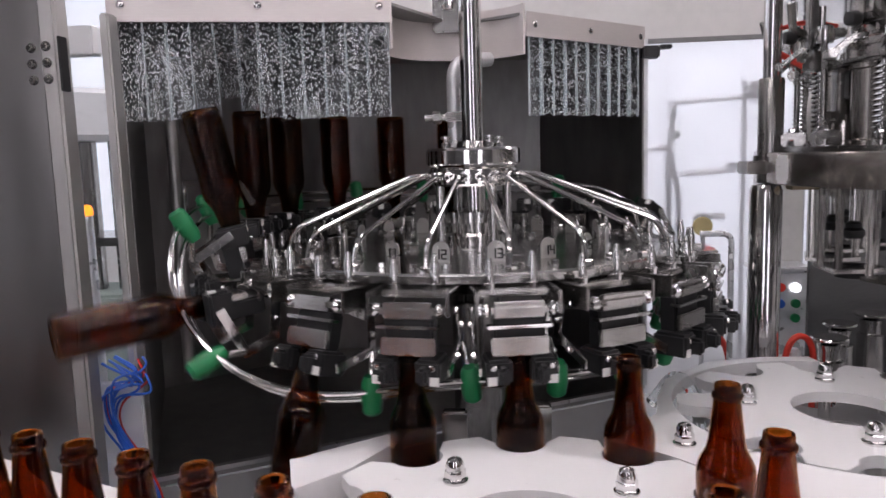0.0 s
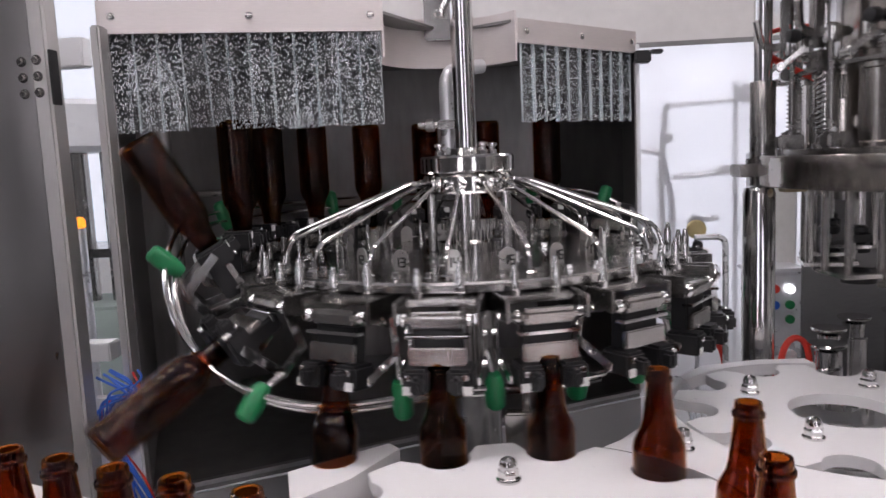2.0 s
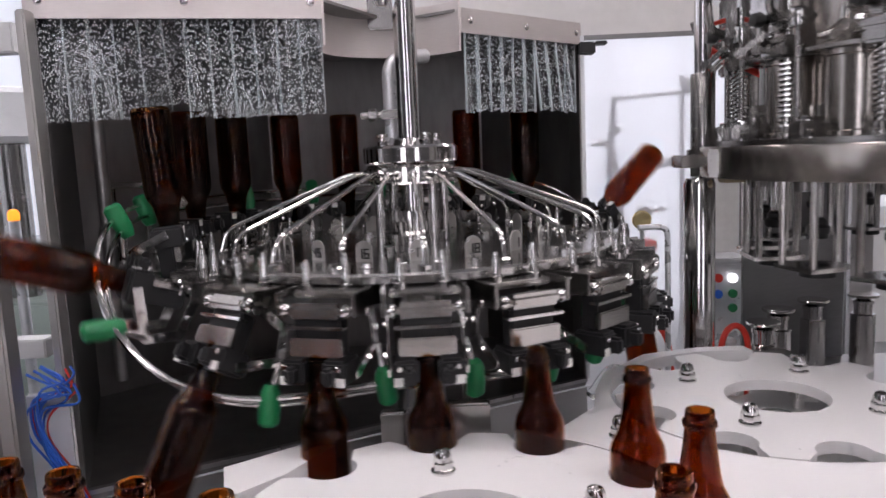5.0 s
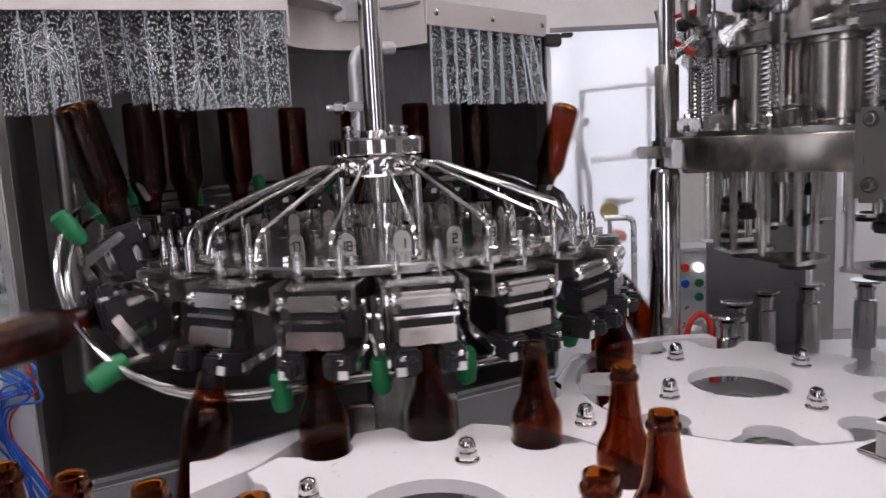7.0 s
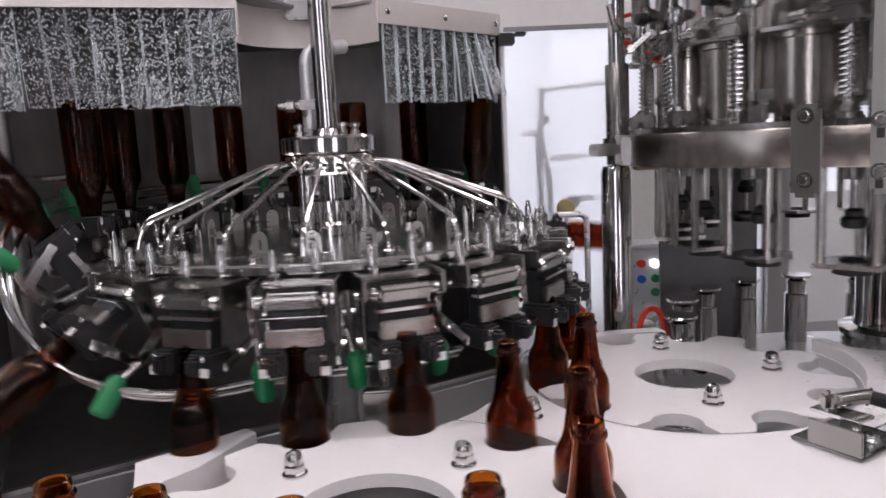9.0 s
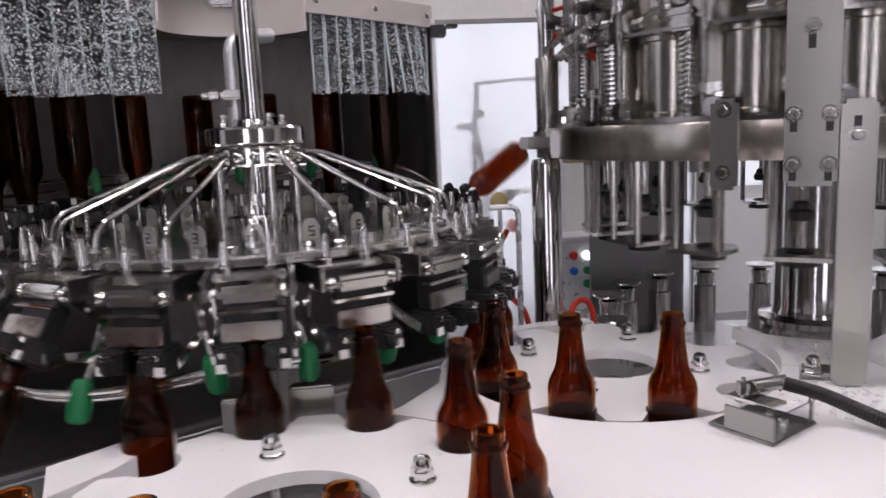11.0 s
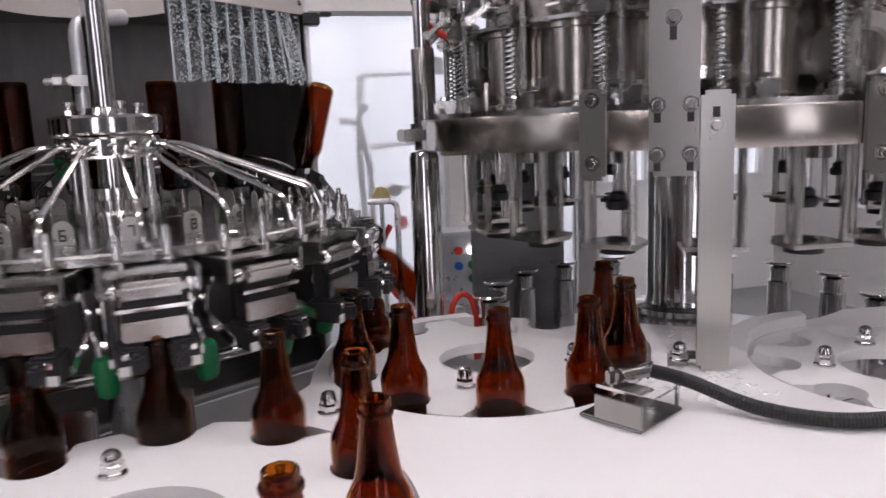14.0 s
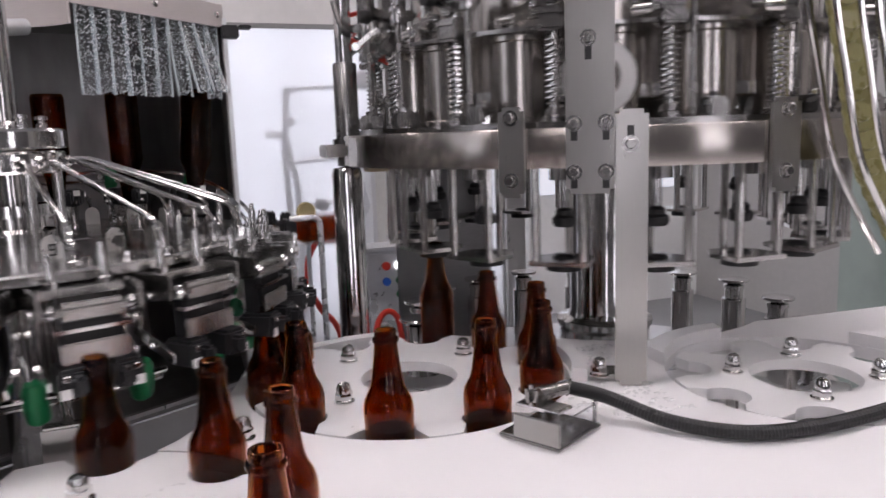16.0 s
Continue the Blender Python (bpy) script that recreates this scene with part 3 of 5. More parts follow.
def star_wheel(name, c, r_pitch, n, label, nuts, nut_r, hole_r, z1, turn=45):
    """A plate with round pockets on its rim, cap nuts and an open middle."""
    t = thing(name, label, "star wheel", "star wheels", at=Matrix.Translation((c.x, c.y, 0)))
    pr, rim = 0.0325, r_pitch + 0.026
    loop = []
    for k in range(n):
        mid = 360 * k / n
        px, py = r_pitch * math.cos(radians(mid)), r_pitch * math.sin(radians(mid))
        half = 0
        for h in range(1, 90):
            x, y = px + pr * math.cos(radians(mid + 180 - h)), py + pr * math.sin(radians(mid + 180 - h))
            if math.hypot(x, y) > rim - 0.004:
                break
            half = h
        for j in range(-8, 9):
            a = mid + 180 - half * j / 8
            loop.append((px + pr * math.cos(radians(a)), py + pr * math.sin(radians(a))))
        end = math.degrees(math.atan2(loop[-1][1], loop[-1][0]))
        start = 2 * mid + 360 / n - end
        gap = (start - end) % 360
        if gap < 40:
            for j in range(1, 5):
                a = end + gap * j / 5
                loop.append((rim * math.cos(radians(a)), rim * math.sin(radians(a))))
    part("plate", slab([loop, circle(Vector((0, 0, 0)), hole_r, 48)[::-1]], z1 - 0.016, z1), STAR_HDPE, t)
    part("lower_plate", slab([loop, circle(Vector((0, 0, 0)), hole_r, 48)[::-1]], z1 - 0.075, z1 - 0.060), STAR_HDPE, t)
    part("hub", lathe([(0, z1 - 0.09), (hole_r + 0.03, z1 - 0.09), (hole_r + 0.03, z1 - 0.0762), (0.028, z1 - 0.0762), (0.028, z1 - 0.03), (0.016, z1 - 0.026), (0, z1 - 0.026)], 32),
         POLISHED, t, "polished steel hub")
    for k in range(nuts):
        a = radians(turn + 360 * k / nuts)
        bm = bmesh.new()
        cap_nut_mesh(bm, nut_r * math.cos(a), nut_r * math.sin(a), z1, 1.15)
        part("cap_nut", bm, POLISHED, t)
        part("spacer", lathe(rod_profile(0.009, z1 - 0.060, z1 - 0.016, 0.001), 12, Matrix.Translation((nut_r * math.cos(a), nut_r * math.sin(a), 0))), POLISHED, t)
    return t


wheel_a = star_wheel("star_wheel", STAR_A, R_A, N_A, "white plastic infeed star wheel with steel cap nuts", 4, 0.134, 0.085, TABLE_Z + 0.002, 0)
wheel_b = star_wheel("star_wheel", STAR_B, R_B, N_B, "white plastic transfer star wheel with steel cap nuts", 4, 0.131, 0.072, TABLE_Z - 0.001, 54.5)
wheel_c = star_wheel("star_wheel", STAR_C, R_C, N_C, "white plastic outfeed star wheel with steel cap nuts", 4, 0.096, 0.074, TABLE_Z - 0.002, 49)

# ---- bottle ----
OUT = [(0, 0.003), (0.020, 0.002), (0.027, 0), (0.0295, 0.003), (0.0305, 0.008), (0.0304, 0.116), (0.0308, 0.126), (0.0304, 0.134), (0.0288, 0.142), (0.0252, 0.1495), (0.0214, 0.157), (0.0190, 0.167),
       (0.0170, 0.182), (0.0150, 0.198), (0.0138, 0.211), (0.0136, 0.2125), (0.0148, 0.214), (0.0148, 0.2185), (0.0134, 0.220), (0.0134, 0.226), (0.0128, 0.2285), (0.0110, 0.229)]
INN = [(0.0098, 0.2275), (0.0096, 0.21), (0.0118, 0.196), (0.0140, 0.182), (0.0162, 0.170), (0.0186, 0.157), (0.0225, 0.149), (0.0262, 0.140), (0.0276, 0.133), (0.0278, 0.127), (0.0278, 0.010), (0.024, 0.006), (0, 0.0085)]
first_bottle = link("beer_bottle", lathe(OUT + INN, 28), AMBER)
tagged(first_bottle, "empty amber glass longneck bottle moving along the line", "bottle", "bottles on the line")
part("lip_ring", lathe([(0.0151, 0.2132), (0.0158, 0.2145), (0.0158, 0.2178), (0.0151, 0.219)], 24, None, True), AMBER, first_bottle)
BOTTLES = [first_bottle]
for k in range(1, 36):
    BOTTLES.append(copy_thing(first_bottle, Matrix.Identity(4)))


def line_motions():
    steps = [k * 0.2 for k in range(81)]
    for k, ob in enumerate(BOTTLES):
        walk(ob, [(t, bottle_pose(LEAD - k + t / PITCH_TIME)) for t in steps])
    marks = [k * 1.0 for k in range(17)]
    for ob, c, n, a0 in ((wheel_a, STAR_A, N_A, ANG_A_OUT + (LEAD % 1) * 36), (wheel_b, STAR_B, N_B, ANG_B_IN + B_LEAD + (LEAD - ARC_R) * 36)):
        walk(ob, [(t, pose(c.x, c.y, 0, 0, 0, a0 + t / PITCH_TIME * 360 / n)) for t in marks])
    walk(wheel_c, [(t, pose(STAR_C.x, STAR_C.y, 0, 0, 0, -156 + t / PITCH_TIME * 360 / N_C)) for t in marks])
    for ob, base, (lag, most), side in SWING:
        rows = []
        for t in steps:
            s = (LEAD + t / PITCH_TIME) % 1
            if side == "left":
                near = abs((s - 0.85 + lag + 0.5) % 1 - 0.5)
                a = most * max(0.0, 1 - near / 0.62)
                rows.append((t, base @ pose(0, 0, 0, a, 0, 0)))
            else:
                lead = LEAD + t / PITCH_TIME
                near = abs((s - 0.55 + lag + 0.5) % 1 - 0.5)
                a = most * max(0.0, 1 - near / 0.62) * min(1.0, max(0.0, lead - 11.0))
                rows.append((t, base @ pose(0, 0, 0, -a, a * 0.25, 0)))
        walk(ob, rows)

# ---- rinser carousel ----
rinser = thing("rinser_carousel", "stainless steel rotary bottle rinser with eighteen grippers", "rinser", at=Matrix.Translation((RINSER.x, RINSER.y, 0)))
part("disc", lathe([(0.06, 1.198), (0.335, 1.198), (0.345, 1.201), (0.345, 1.211), (0.341, 1.214), (0.06, 1.214)], 72, closed=True), DISC_STEEL, rinser, "brushed steel disc")
part("hub", lathe([(0, 1.214), (0.055, 1.214), (0.055, 1.232), (0.04, 1.236), (0.04, 1.252), (0.05, 1.254), (0.05, 1.272), (0.02, 1.276), (0.02, 1.33), (0, 1.33)], 36), POLISHED, rinser)
part("manifold", lathe([(0, 1.318), (0.074, 1.318), (0.077, 1.322), (0.077, 1.346), (0.074, 1.350), (0, 1.350)], 48), POLISHED, rinser)


def digits(n, bm):
    """A tag number as small raised bars, in seven-segment form."""
    segs = {"0": "abcdef", "1": "bc", "2": "abged", "3": "abgcd", "4": "fgbc", "5": "afgcd", "6": "afgecd", "7": "abc", "8": "abcdefg", "9": "abcdfg"}
    text = str(n)
    w, h = 0.0065, 0.0065
    for j, ch in enumerate(text):
        x0 = (j - (len(text) - 1) / 2) * 0.0105
        spots = {"a": (0, 2 * h, 1), "g": (0, h, 1), "d": (0, 0, 1), "f": (-w / 2, 1.5 * h, 0), "b": (w / 2, 1.5 * h, 0), "e": (-w / 2, 0.5 * h, 0), "c": (w / 2, 0.5 * h, 0)}
        for s in segs[ch]:
            x, z, flat = spots[s]
            dx, dz = (w / 2 + 0.0008, 0.0011) if flat else (0.0011, h / 2 + 0.0008)
            add_box(bm, x0 + x - dx, x0 + x + dx, -0.0028, -0.0018, z - dz, z + dz)
    return bm


GRIPPERS = []


def gripper_parts(g):
    """Local frame: z axis up while the bottle hangs upright, x outward, origin on the hinge axis."""
    part("cross_bar", boxed(-0.004, 0.017, -0.037, 0.037, -0.0095, 0.0095, 0.006), STEEL, g, "rounded steel cross bar")
    for sy in (-1, 1):
        part("end_cap", add_rod(bmesh.new(), (0.0065, sy * 0.036, 0), (0.0065, sy * 0.047, 0), 0.0092, 14, 0.004), POLISHED, g, "rounded polished end cap")
    part("wear_strip", boxed(-0.002, 0.014, -0.041, 0.041, -0.023, -0.0185, 0.001), POLISHED, g)
    part("lower_plate", boxed(0.004, 0.013, -0.036, 0.036, -0.058, -0.034, 0.002), STEEL, g, "flat steel clamp plate")
    part("gripper_body", boxed(-0.022, 0.0035, -0.032, 0.032, -0.062, -0.0095, 0.003), BLACK, g, "black gripper body")
    for sy in (-1, 1):
        bm = bmesh.new()
        add_box(bm, -0.026, 0.024, sy * 0.0285 - 0.0165, sy * 0.0285 + 0.0165, -0.092, -0.060, 0.004)
        add_box(bm, 0.015, 0.040, sy * 0.025 - 0.007, sy * 0.025 + 0.007, -0.088, -0.066, 0.004)
        part("jaw", bm, BLACK, g, "black rubber gripper jaw")
        part("jaw_mark", boxed(0.0242, 0.0252, sy * 0.038 - 0.006, sy * 0.038 + 0.006, -0.091, -0.080, 0.0), WHITE_NYLON, g, "small white jaw insert")
        part("jaw_pin", add_rod(bmesh.new(), (0.0245, sy * 0.036, -0.068), (0.029, sy * 0.036, -0.068), 0.004), POLISHED, g)
        # cranked flat side bar
        bm = bmesh.new()
        bar = [Vector(q) for q in ((0.0, 0, 0.0), (-0.056, 0, -0.010), (-0.068, 0, -0.054), (-0.004, 0, -0.080))]
        for p, q in zip(bar, bar[1:]):
            d = q - p
            turn = math.degrees(math.atan2(-d.z, d.x))
            add_box(bm, -0.004, d.length + 0.004, -0.0018, 0.0018, -0.0068, 0.0068, 0.001, Matrix.Translation(p + Vector((0, sy * 0.0495, 0))) @ pose(0, 0, 0, 0, turn, 0))
        part("side_bar", bm, POLISHED, g, "cranked flat steel side bar")
        for q in ((-0.030, -0.005), (-0.062, -0.032), (-0.036, -0.067)):
            part("bar_bolt", bolt_mesh(bmesh.new(), facing(Vector((q[0], sy * 0.0513, q[1])), (0, sy, 0)), 0.0042, 0.004), POLISHED, g)
    part("roller_stem", add_rod(bmesh.new(), (-0.066, 0.053, -0.056), (-0.060, 0.062, -0.092), 0.0048), STEEL, g)
    part("roller", lathe([(0, -0.152), (0.009, -0.152), (0.0135, -0.147), (0.0145, -0.128), (0.0125, -0.106), (0.0085, -0.097), (0, -0.097)], 20,
         Matrix.Translation((-0.062, 0.064, -0.112)) @ pose(0, 0, 0, 0, 20, 0) @ Matrix.Translation((0, 0, 0.124))), GREEN, g, "green plastic follower roller")


FIRST = []
for k in range(18):
    slot = thing("gripper", "", "")
    for key in ("label", "category", "group", "kind"):
        if key in slot:
            del slot[key]
    slot.parent = rinser
    if k == 0:
        gripper_parts(slot)
        FIRST = list(slot.children)
    else:
        for o in FIRST:
            c = o.copy()
            scene.collection.objects.link(c)
            c.parent = slot
    GRIPPERS.append(slot)
    a = -20 * (-k)
    m = pose(0, 0, 0, 0, 0, a)
    # arm bracket on the disc
    for sy in (-1, 1):
        part("bracket", boxed(0.30, 0.405, sy * 0.0525 - 0.0025, sy * 0.0525 + 0.0025, 1.170, 1.200, 0.001, m), DULL, rinser)
    part("arm_plate", boxed(0.27, 0.372, -0.046, 0.046, 1.188, 1.1975, 0.002, m), STEEL, rinser)
    for x, y, h, r in ((0.362, 0.026, 0.048, 0.0062), (0.362, -0.030, 0.040, 0.0058)):
        bm = bmesh.new()
        add_lathe(bm, [(0, 1.197), (r * 1.5, 1.197), (r * 1.5, 1.205), (r, 1.206), (r, 1.197 + h * 0.72), (r * 0.75, 1.197 + h * 0.8), (r * 0.55, 1.197 + h), (0, 1.198 + h)], 14, m @ Matrix.Translation((x, y, 0)))
        part("nozzle", bm, POLISHED, rinser)
    bm = bmesh.new()
    pts = [m @ Vector(p) for p in ((0.070, 0, 1.334), (0.105, 0, 1.338), (0.318, 0.004, 1.256), (0.328, 0.004, 1.216))]
    add_tube(bm, fillet_path(pts, 0.028, 6), 0.0036, 10)
    add_lathe(bm, [(0, 0), (0.0085, 0), (0.0085, 0.008), (0.006, 0.010)], 6, m @ Matrix.Translation((0.328, 0.004, 1.213)))
    add_lathe(bm, [(0, 0), (0.0085, 0), (0.0085, 0.010), (0.006, 0.012)], 6, m @ Matrix.Translation((0.074, 0, 1.334)) @ pose(0, 0, 0, 0, 90, 0))
    part("water_tube", bm, POLISHED, rinser, "thin bent steel water tube")
    tag = bmesh.new()
    loop = [(-0.013, 0.0), (0.013, 0.0), (0.013, 0.018)] + [(0.013 * math.cos(radians(b)), 0.018 + 0.013 * math.sin(radians(b))) for b in range(15, 180, 15)] + [(-0.013, 0.018)]
    tmp = slab([loop], -0.0018, 0.0)
    merge(tag, tmp, m @ Matrix.Translation((0.235, 0, 1.214)) @ pose(0, 0, 0, 0, 0, 90) @ pose(0, 0, 0, 90, 0, 0))
    tp = part("number_tag", tag, TAG, rinser, "small arched number tag")
    num = digits((k + 3) % 18 + 1, bmesh.new())
    bmesh.ops.transform(num, matrix=m @ Matrix.Translation((0.2355, 0, 1.220)) @ pose(0, 0, 0, 0, 0, 90), verts=num.verts[:])
    part("number", num, INK_HOLE_SHADE, tp)
    for y in (-0.025, 0.025):
        part("bolt", bolt_mesh(bmesh.new(), m @ Matrix.Translation((0.29, y, 1.214)), 0.006, 0.006), POLISHED, rinser)
for k in range(4):
    m = pose(0, 0, 0, 0, 0, 90 * k + 20)
    part("stay_rod", add_rod(bmesh.new(), m @ Vector((0.066, 0, 1.214)), m @ Vector((0.066, 0, 1.320)), 0.008), POLISHED, rinser)
for k in range(6):
    m = pose(0, 0, 0, 0, 0, 60 * k)
    bm = bmesh.new()
    bolt_mesh(bm, m @ Matrix.Translation((0.13, 0, 1.214)), 0.009, 0.008)
    part("bolt", bm, POLISHED, rinser)

# still parts above the carousel
feed = thing("water_feed", "polished steel centre shaft and feed collar", "shaft")
cx, cy = RINSER.x, RINSER.y
part("shaft", lathe(rod_profile(0.0195, 1.38, 2.4), 28, Matrix.Translation((cx, cy, 0))), POLISHED, feed)
part("collar", lathe([(0.0, 1.353), (0.079, 1.353), (0.082, 1.356), (0.082, 1.378), (0.078, 1.382), (0.03, 1.383), (0.027, 1.394), (0.02, 1.396), (0, 1.396)], 48, Matrix.Translation((cx, cy, 0))), POLISHED, feed)
for a in (-60, 40, 130, 220):
    bm = bmesh.new()
    p = polar(RINSER, 0.058, a, 1.382)
    bolt_mesh(bm, Matrix.Translation(p), 0.008, 0.008)
    add_lathe(bm, [(0.005, 0.008), (0.005, 0.014), (0.0095, 0.015), (0.0095, 0.02), (0, 0.022)], 14, Matrix.Translation(p))
    part("bolt", bm, POLISHED, feed)
bm = bmesh.new()
add_tube(bm, fillet_path([(cx - 0.033, cy + 0.035, 1.385), (cx - 0.033, cy + 0.035, 1.532), (cx + 0.03, cy + 0.10, 1.545)], 0.03, 8), 0.013, 16)
part("feed_pipe", bm, PIPE_GREY, feed, "dull steel feed pipe with elbow")
bm = bmesh.new()
add_rod(bm, (cx - 0.085, cy + 0.02, 1.437), (cx + 0.0, cy + 0.02, 1.437), 0.006)
add_rod(bm, (cx - 0.07, cy + 0.01, 1.437), (cx - 0.055, cy + 0.01, 1.437), 0.011, 6)
add_box(bm, cx - 0.05, cx - 0.014, cy + 0.01, cy + 0.06, 1.43, 1.446, 0.003)
part("clamp", bm, DULL, feed)
part("upper_bracket", boxed(cx - 0.075, cx - 0.0, cy + 0.12, cy + 0.16, 1.60, 2.2, 0.004), DULL, feed)
bm = bmesh.new()
add_rod(bm, (cx - 0.03, cy - 0.02, 1.625), (cx - 0.012, cy - 0.015, 1.66), 0.006)
add_lathe(bm, [(0, 0), (0.009, 0), (0.011, 0.006), (0.006, 0.012), (0, 0.013)], 12, Matrix.Translation((cx - 0.035, cy - 0.02, 1.615)))
part("valve_lever", bm, POLISHED, feed)

# guide rod on which the green rollers run
ROLL = Vector((-0.062, 0.064, -0.112))


def roller_at(s):
    a = slot_angle(s)
    return Matrix.Translation(polar(RINSER, R_RINSER, a, PIVOT_Z)) @ pose(0, 0, 0, 0, 0, a) @ pose(0, 0, 0, 0, -flip_at(s), 0) @ ROLL


guide = thing("guide_rod", "bent polished steel guide rod looping round the rinser", "guide rod")
bm = bmesh.new()
for off in (-0.0075, 0.0075):
    pts = []
    for k in range(118):
        s = -1.0 + 15.2 * k / 117
        p = roller_at(s)
        c = Vector((RINSER.x, RINSER.y, PIVOT_Z))
        out = (p - c)
        pts.append(p + Vector((0, 0, off)) + out.normalized() * off * 0.8)
    sm = []
    for k in range(len(pts)):
        lo, hi = max(0, k - 3), min(len(pts), k + 4)
        sm.append(sum(pts[lo:hi], Vector()) / (hi - lo))
    add_tube(bm, sm, 0.0042, 8)
part("rod", bm, POLISHED, guide)
for s in (0.2, 7.5, 10.3):
    p = roller_at(s)
    d = (p - Vector((RINSER.x, RINSER.y, p.z))).normalized()
    if s < 1:
        part("stay", add_rod(bmesh.new(), p, p + Vector((0, 0.1, -0.20)), 0.006), STEEL, guide)
    else:
        part("stay", add_rod(bmesh.new(), p, p + d * (0.16 if s < 5 else 0.2), 0.006), STEEL, guide)
bm = bmesh.new()
add_tube(bm, fillet_path([(-0.56, 1.10, 1.20), (-0.56, 1.10, 1.335), (-0.45, 1.09, 1.335), (-0.42, 1.06, 1.30)], 0.008, 3), 0.006, 8)
part("bracket", bm, STEEL, guide, "bent steel rod bracket")


def rinser_motions():
    marks = [k * 1.0 for k in range(17)]
    a0 = ANG_R_IN - 20 * LEAD
    walk(rinser, [(t, pose(RINSER.x, RINSER.y, 0, 0, 0, a0 - 20 * t / PITCH_TIME)) for t in marks])
    steps = [k * 0.2 for k in range(81)]
    for k, g in enumerate(GRIPPERS):
        rows = []
        for t in steps:
            s = (LEAD - k + t / PITCH_TIME) % 18
            if s > 16.5:
                s = 0
            rows.append((t, pose(0, 0, 0, 0, 0, 20 * k) @ Matrix.Translation((R_RINSER, 0, PIVOT_Z)) @ pose(0, 0, 0, 0, -flip_at(s), 0)))
        walk(g, rows)

# ---- filler: still frame ----
R_BAND = 0.525
frame_f = thing("filler_guard", "brushed stainless filler guard ring on posts and brackets", "filler guard")
FC = Matrix.Translation((FILLER.x, FILLER.y, 0))
part("guard_ring", lathe([(R_BAND - 0.012, 1.302), (R_BAND, 1.302), (R_BAND + 0.001, 1.304), (R_BAND + 0.001, 1.355), (R_BAND, 1.357), (R_BAND - 0.012, 1.357)], 128, FC, True), BAND_STEEL, frame_f, "wide brushed steel ring")


def on_ring(a, r, z):
    """A pose on the ring: x along the ring, y up, z outward."""
    return Matrix.Translation(polar(FILLER, r, a, z)) @ pose(0, 0, 0, 0, 0, a + 90) @ pose(0, 0, 0, 90, 0, 0)


def plate_on(name, a, r, w, z0, z1, t, bolts, label, mat=PLATE_STEEL, slots=()):
    bm = bmesh.new()
    tmp = bmesh.new()
    add_box(tmp, -w / 2, w / 2, z0, z1, 0, t, 0)
    side = [e for e in tmp.edges if abs(e.verts[0].co.z - e.verts[1].co.z) > 1e-5]
    bmesh.ops.bevel(tmp, geom=side, offset=0.006, segments=4, affect="EDGES")
    merge(bm, tmp, on_ring(a, r, 0))
    ob = part(name, bm, mat, frame_f, label)
    for x, z in bolts:
        b = bmesh.new()
        bolt_mesh(b, on_ring(a, r + t, z) @ Matrix.Translation((x, 0, 0)), 0.0072, 0.008)
        part("bolt", b, DULL, ob)
    # No hole is cut: a thin black plate stands in for its shade.
    for x, z, h in slots:
        b = bmesh.new()
        add_box(b, x - 0.0045, x + 0.0045, z - h / 2, z + h / 2, t - 0.0006, t + 0.0006, 0, on_ring(a, r, 0))
        part("slot", b, INK_HOLE_SHADE, ob, "slotted hole, its shade a thin black plate")
    return ob


plate_on("hanger_plate", 234.5, R_BAND + 0.002, 0.064, 1.268, 2.3, 0.008, ((-0.021, 1.362), (0.021, 1.362), (-0.021, 1.297), (0.021, 1.297), (-0.002, 1.472)), "tall brushed steel hanger plate with four bolts",
         slots=((-0.021, 1.350, 0.022), (0.021, 1.350, 0.022), (-0.021, 1.286, 0.022), (0.021, 1.286, 0.022), (-0.002, 1.459, 0.03)))
plate_on("leg_plate", 240.3, R_BAND + 0.002, 0.042, 1.002, 1.378, 0.012, ((-0.002, 1.333),), "flat steel support leg", slots=((-0.002, 1.34, 0.034),))
plate_on("bracket", 222.8, R_BAND + 0.002, 0.037, 1.262, 1.387, 0.007, ((0.0, 1.372), (0.0, 1.286)), "bolted steel bracket")
plate_on("bracket", 263.0, R_BAND + 0.002, 0.043, 1.262, 1.387, 0.007, ((0.0, 1.372), (0.0, 1.290)), "bolted steel bracket")
plate_on("label_plate", 181.5, R_BAND + 0.0015, 0.05, 1.304, 1.353, 0.0012, (), "white blank label", PANEL_WHITE)
bm = bmesh.new()
add_box(bm, -0.045, 0.02, 0.004, 0.010, -0.03, 0.012, 0.001, on_ring(239.5, R_BAND - 0.02, 1.0) @ pose(0, 0, 0, 0, 0, 0))
foot = part("foot", bm, STEEL, frame_f, "bolted foot plate")
bm = bmesh.new()
cap_nut_mesh(bm, 0.728, 0.705, 1.008, 1.1)
part("cap_nut", bm, POLISHED, foot)

PX, PY = 0.522, 1.262
part("post_rod", lathe(rod_profile(0.0165, 1.36, 2.4), 24, Matrix.Translation((PX, PY, 0))), POLISHED, frame_f)
part("post_sleeve", lathe([(0, 1.30), (0.023, 1.30), (0.023, 1.492), (0.0215, 1.495), (0, 1.495)], 24, Matrix.Translation((PX, PY, 0))), DULL, frame_f)
part("post_tube", lathe([(0, 0.5), (0.030, 0.5), (0.030, 1.285), (0.026, 1.297), (0, 1.30)], 28, Matrix.Translation((PX - 0.006, PY, 0))), POLISHED, frame_f)
bm = bmesh.new()
add_box(bm, PX - 0.052, PX + 0.03, PY - 0.035, PY + 0.03, 1.318, 1.342, 0.003)
add_lathe(bm, [(0.018, 1.342), (0.030, 1.342), (0.030, 1.352), (0.018, 1.352)], 20, Matrix.Translation((PX, PY, 0)), True)
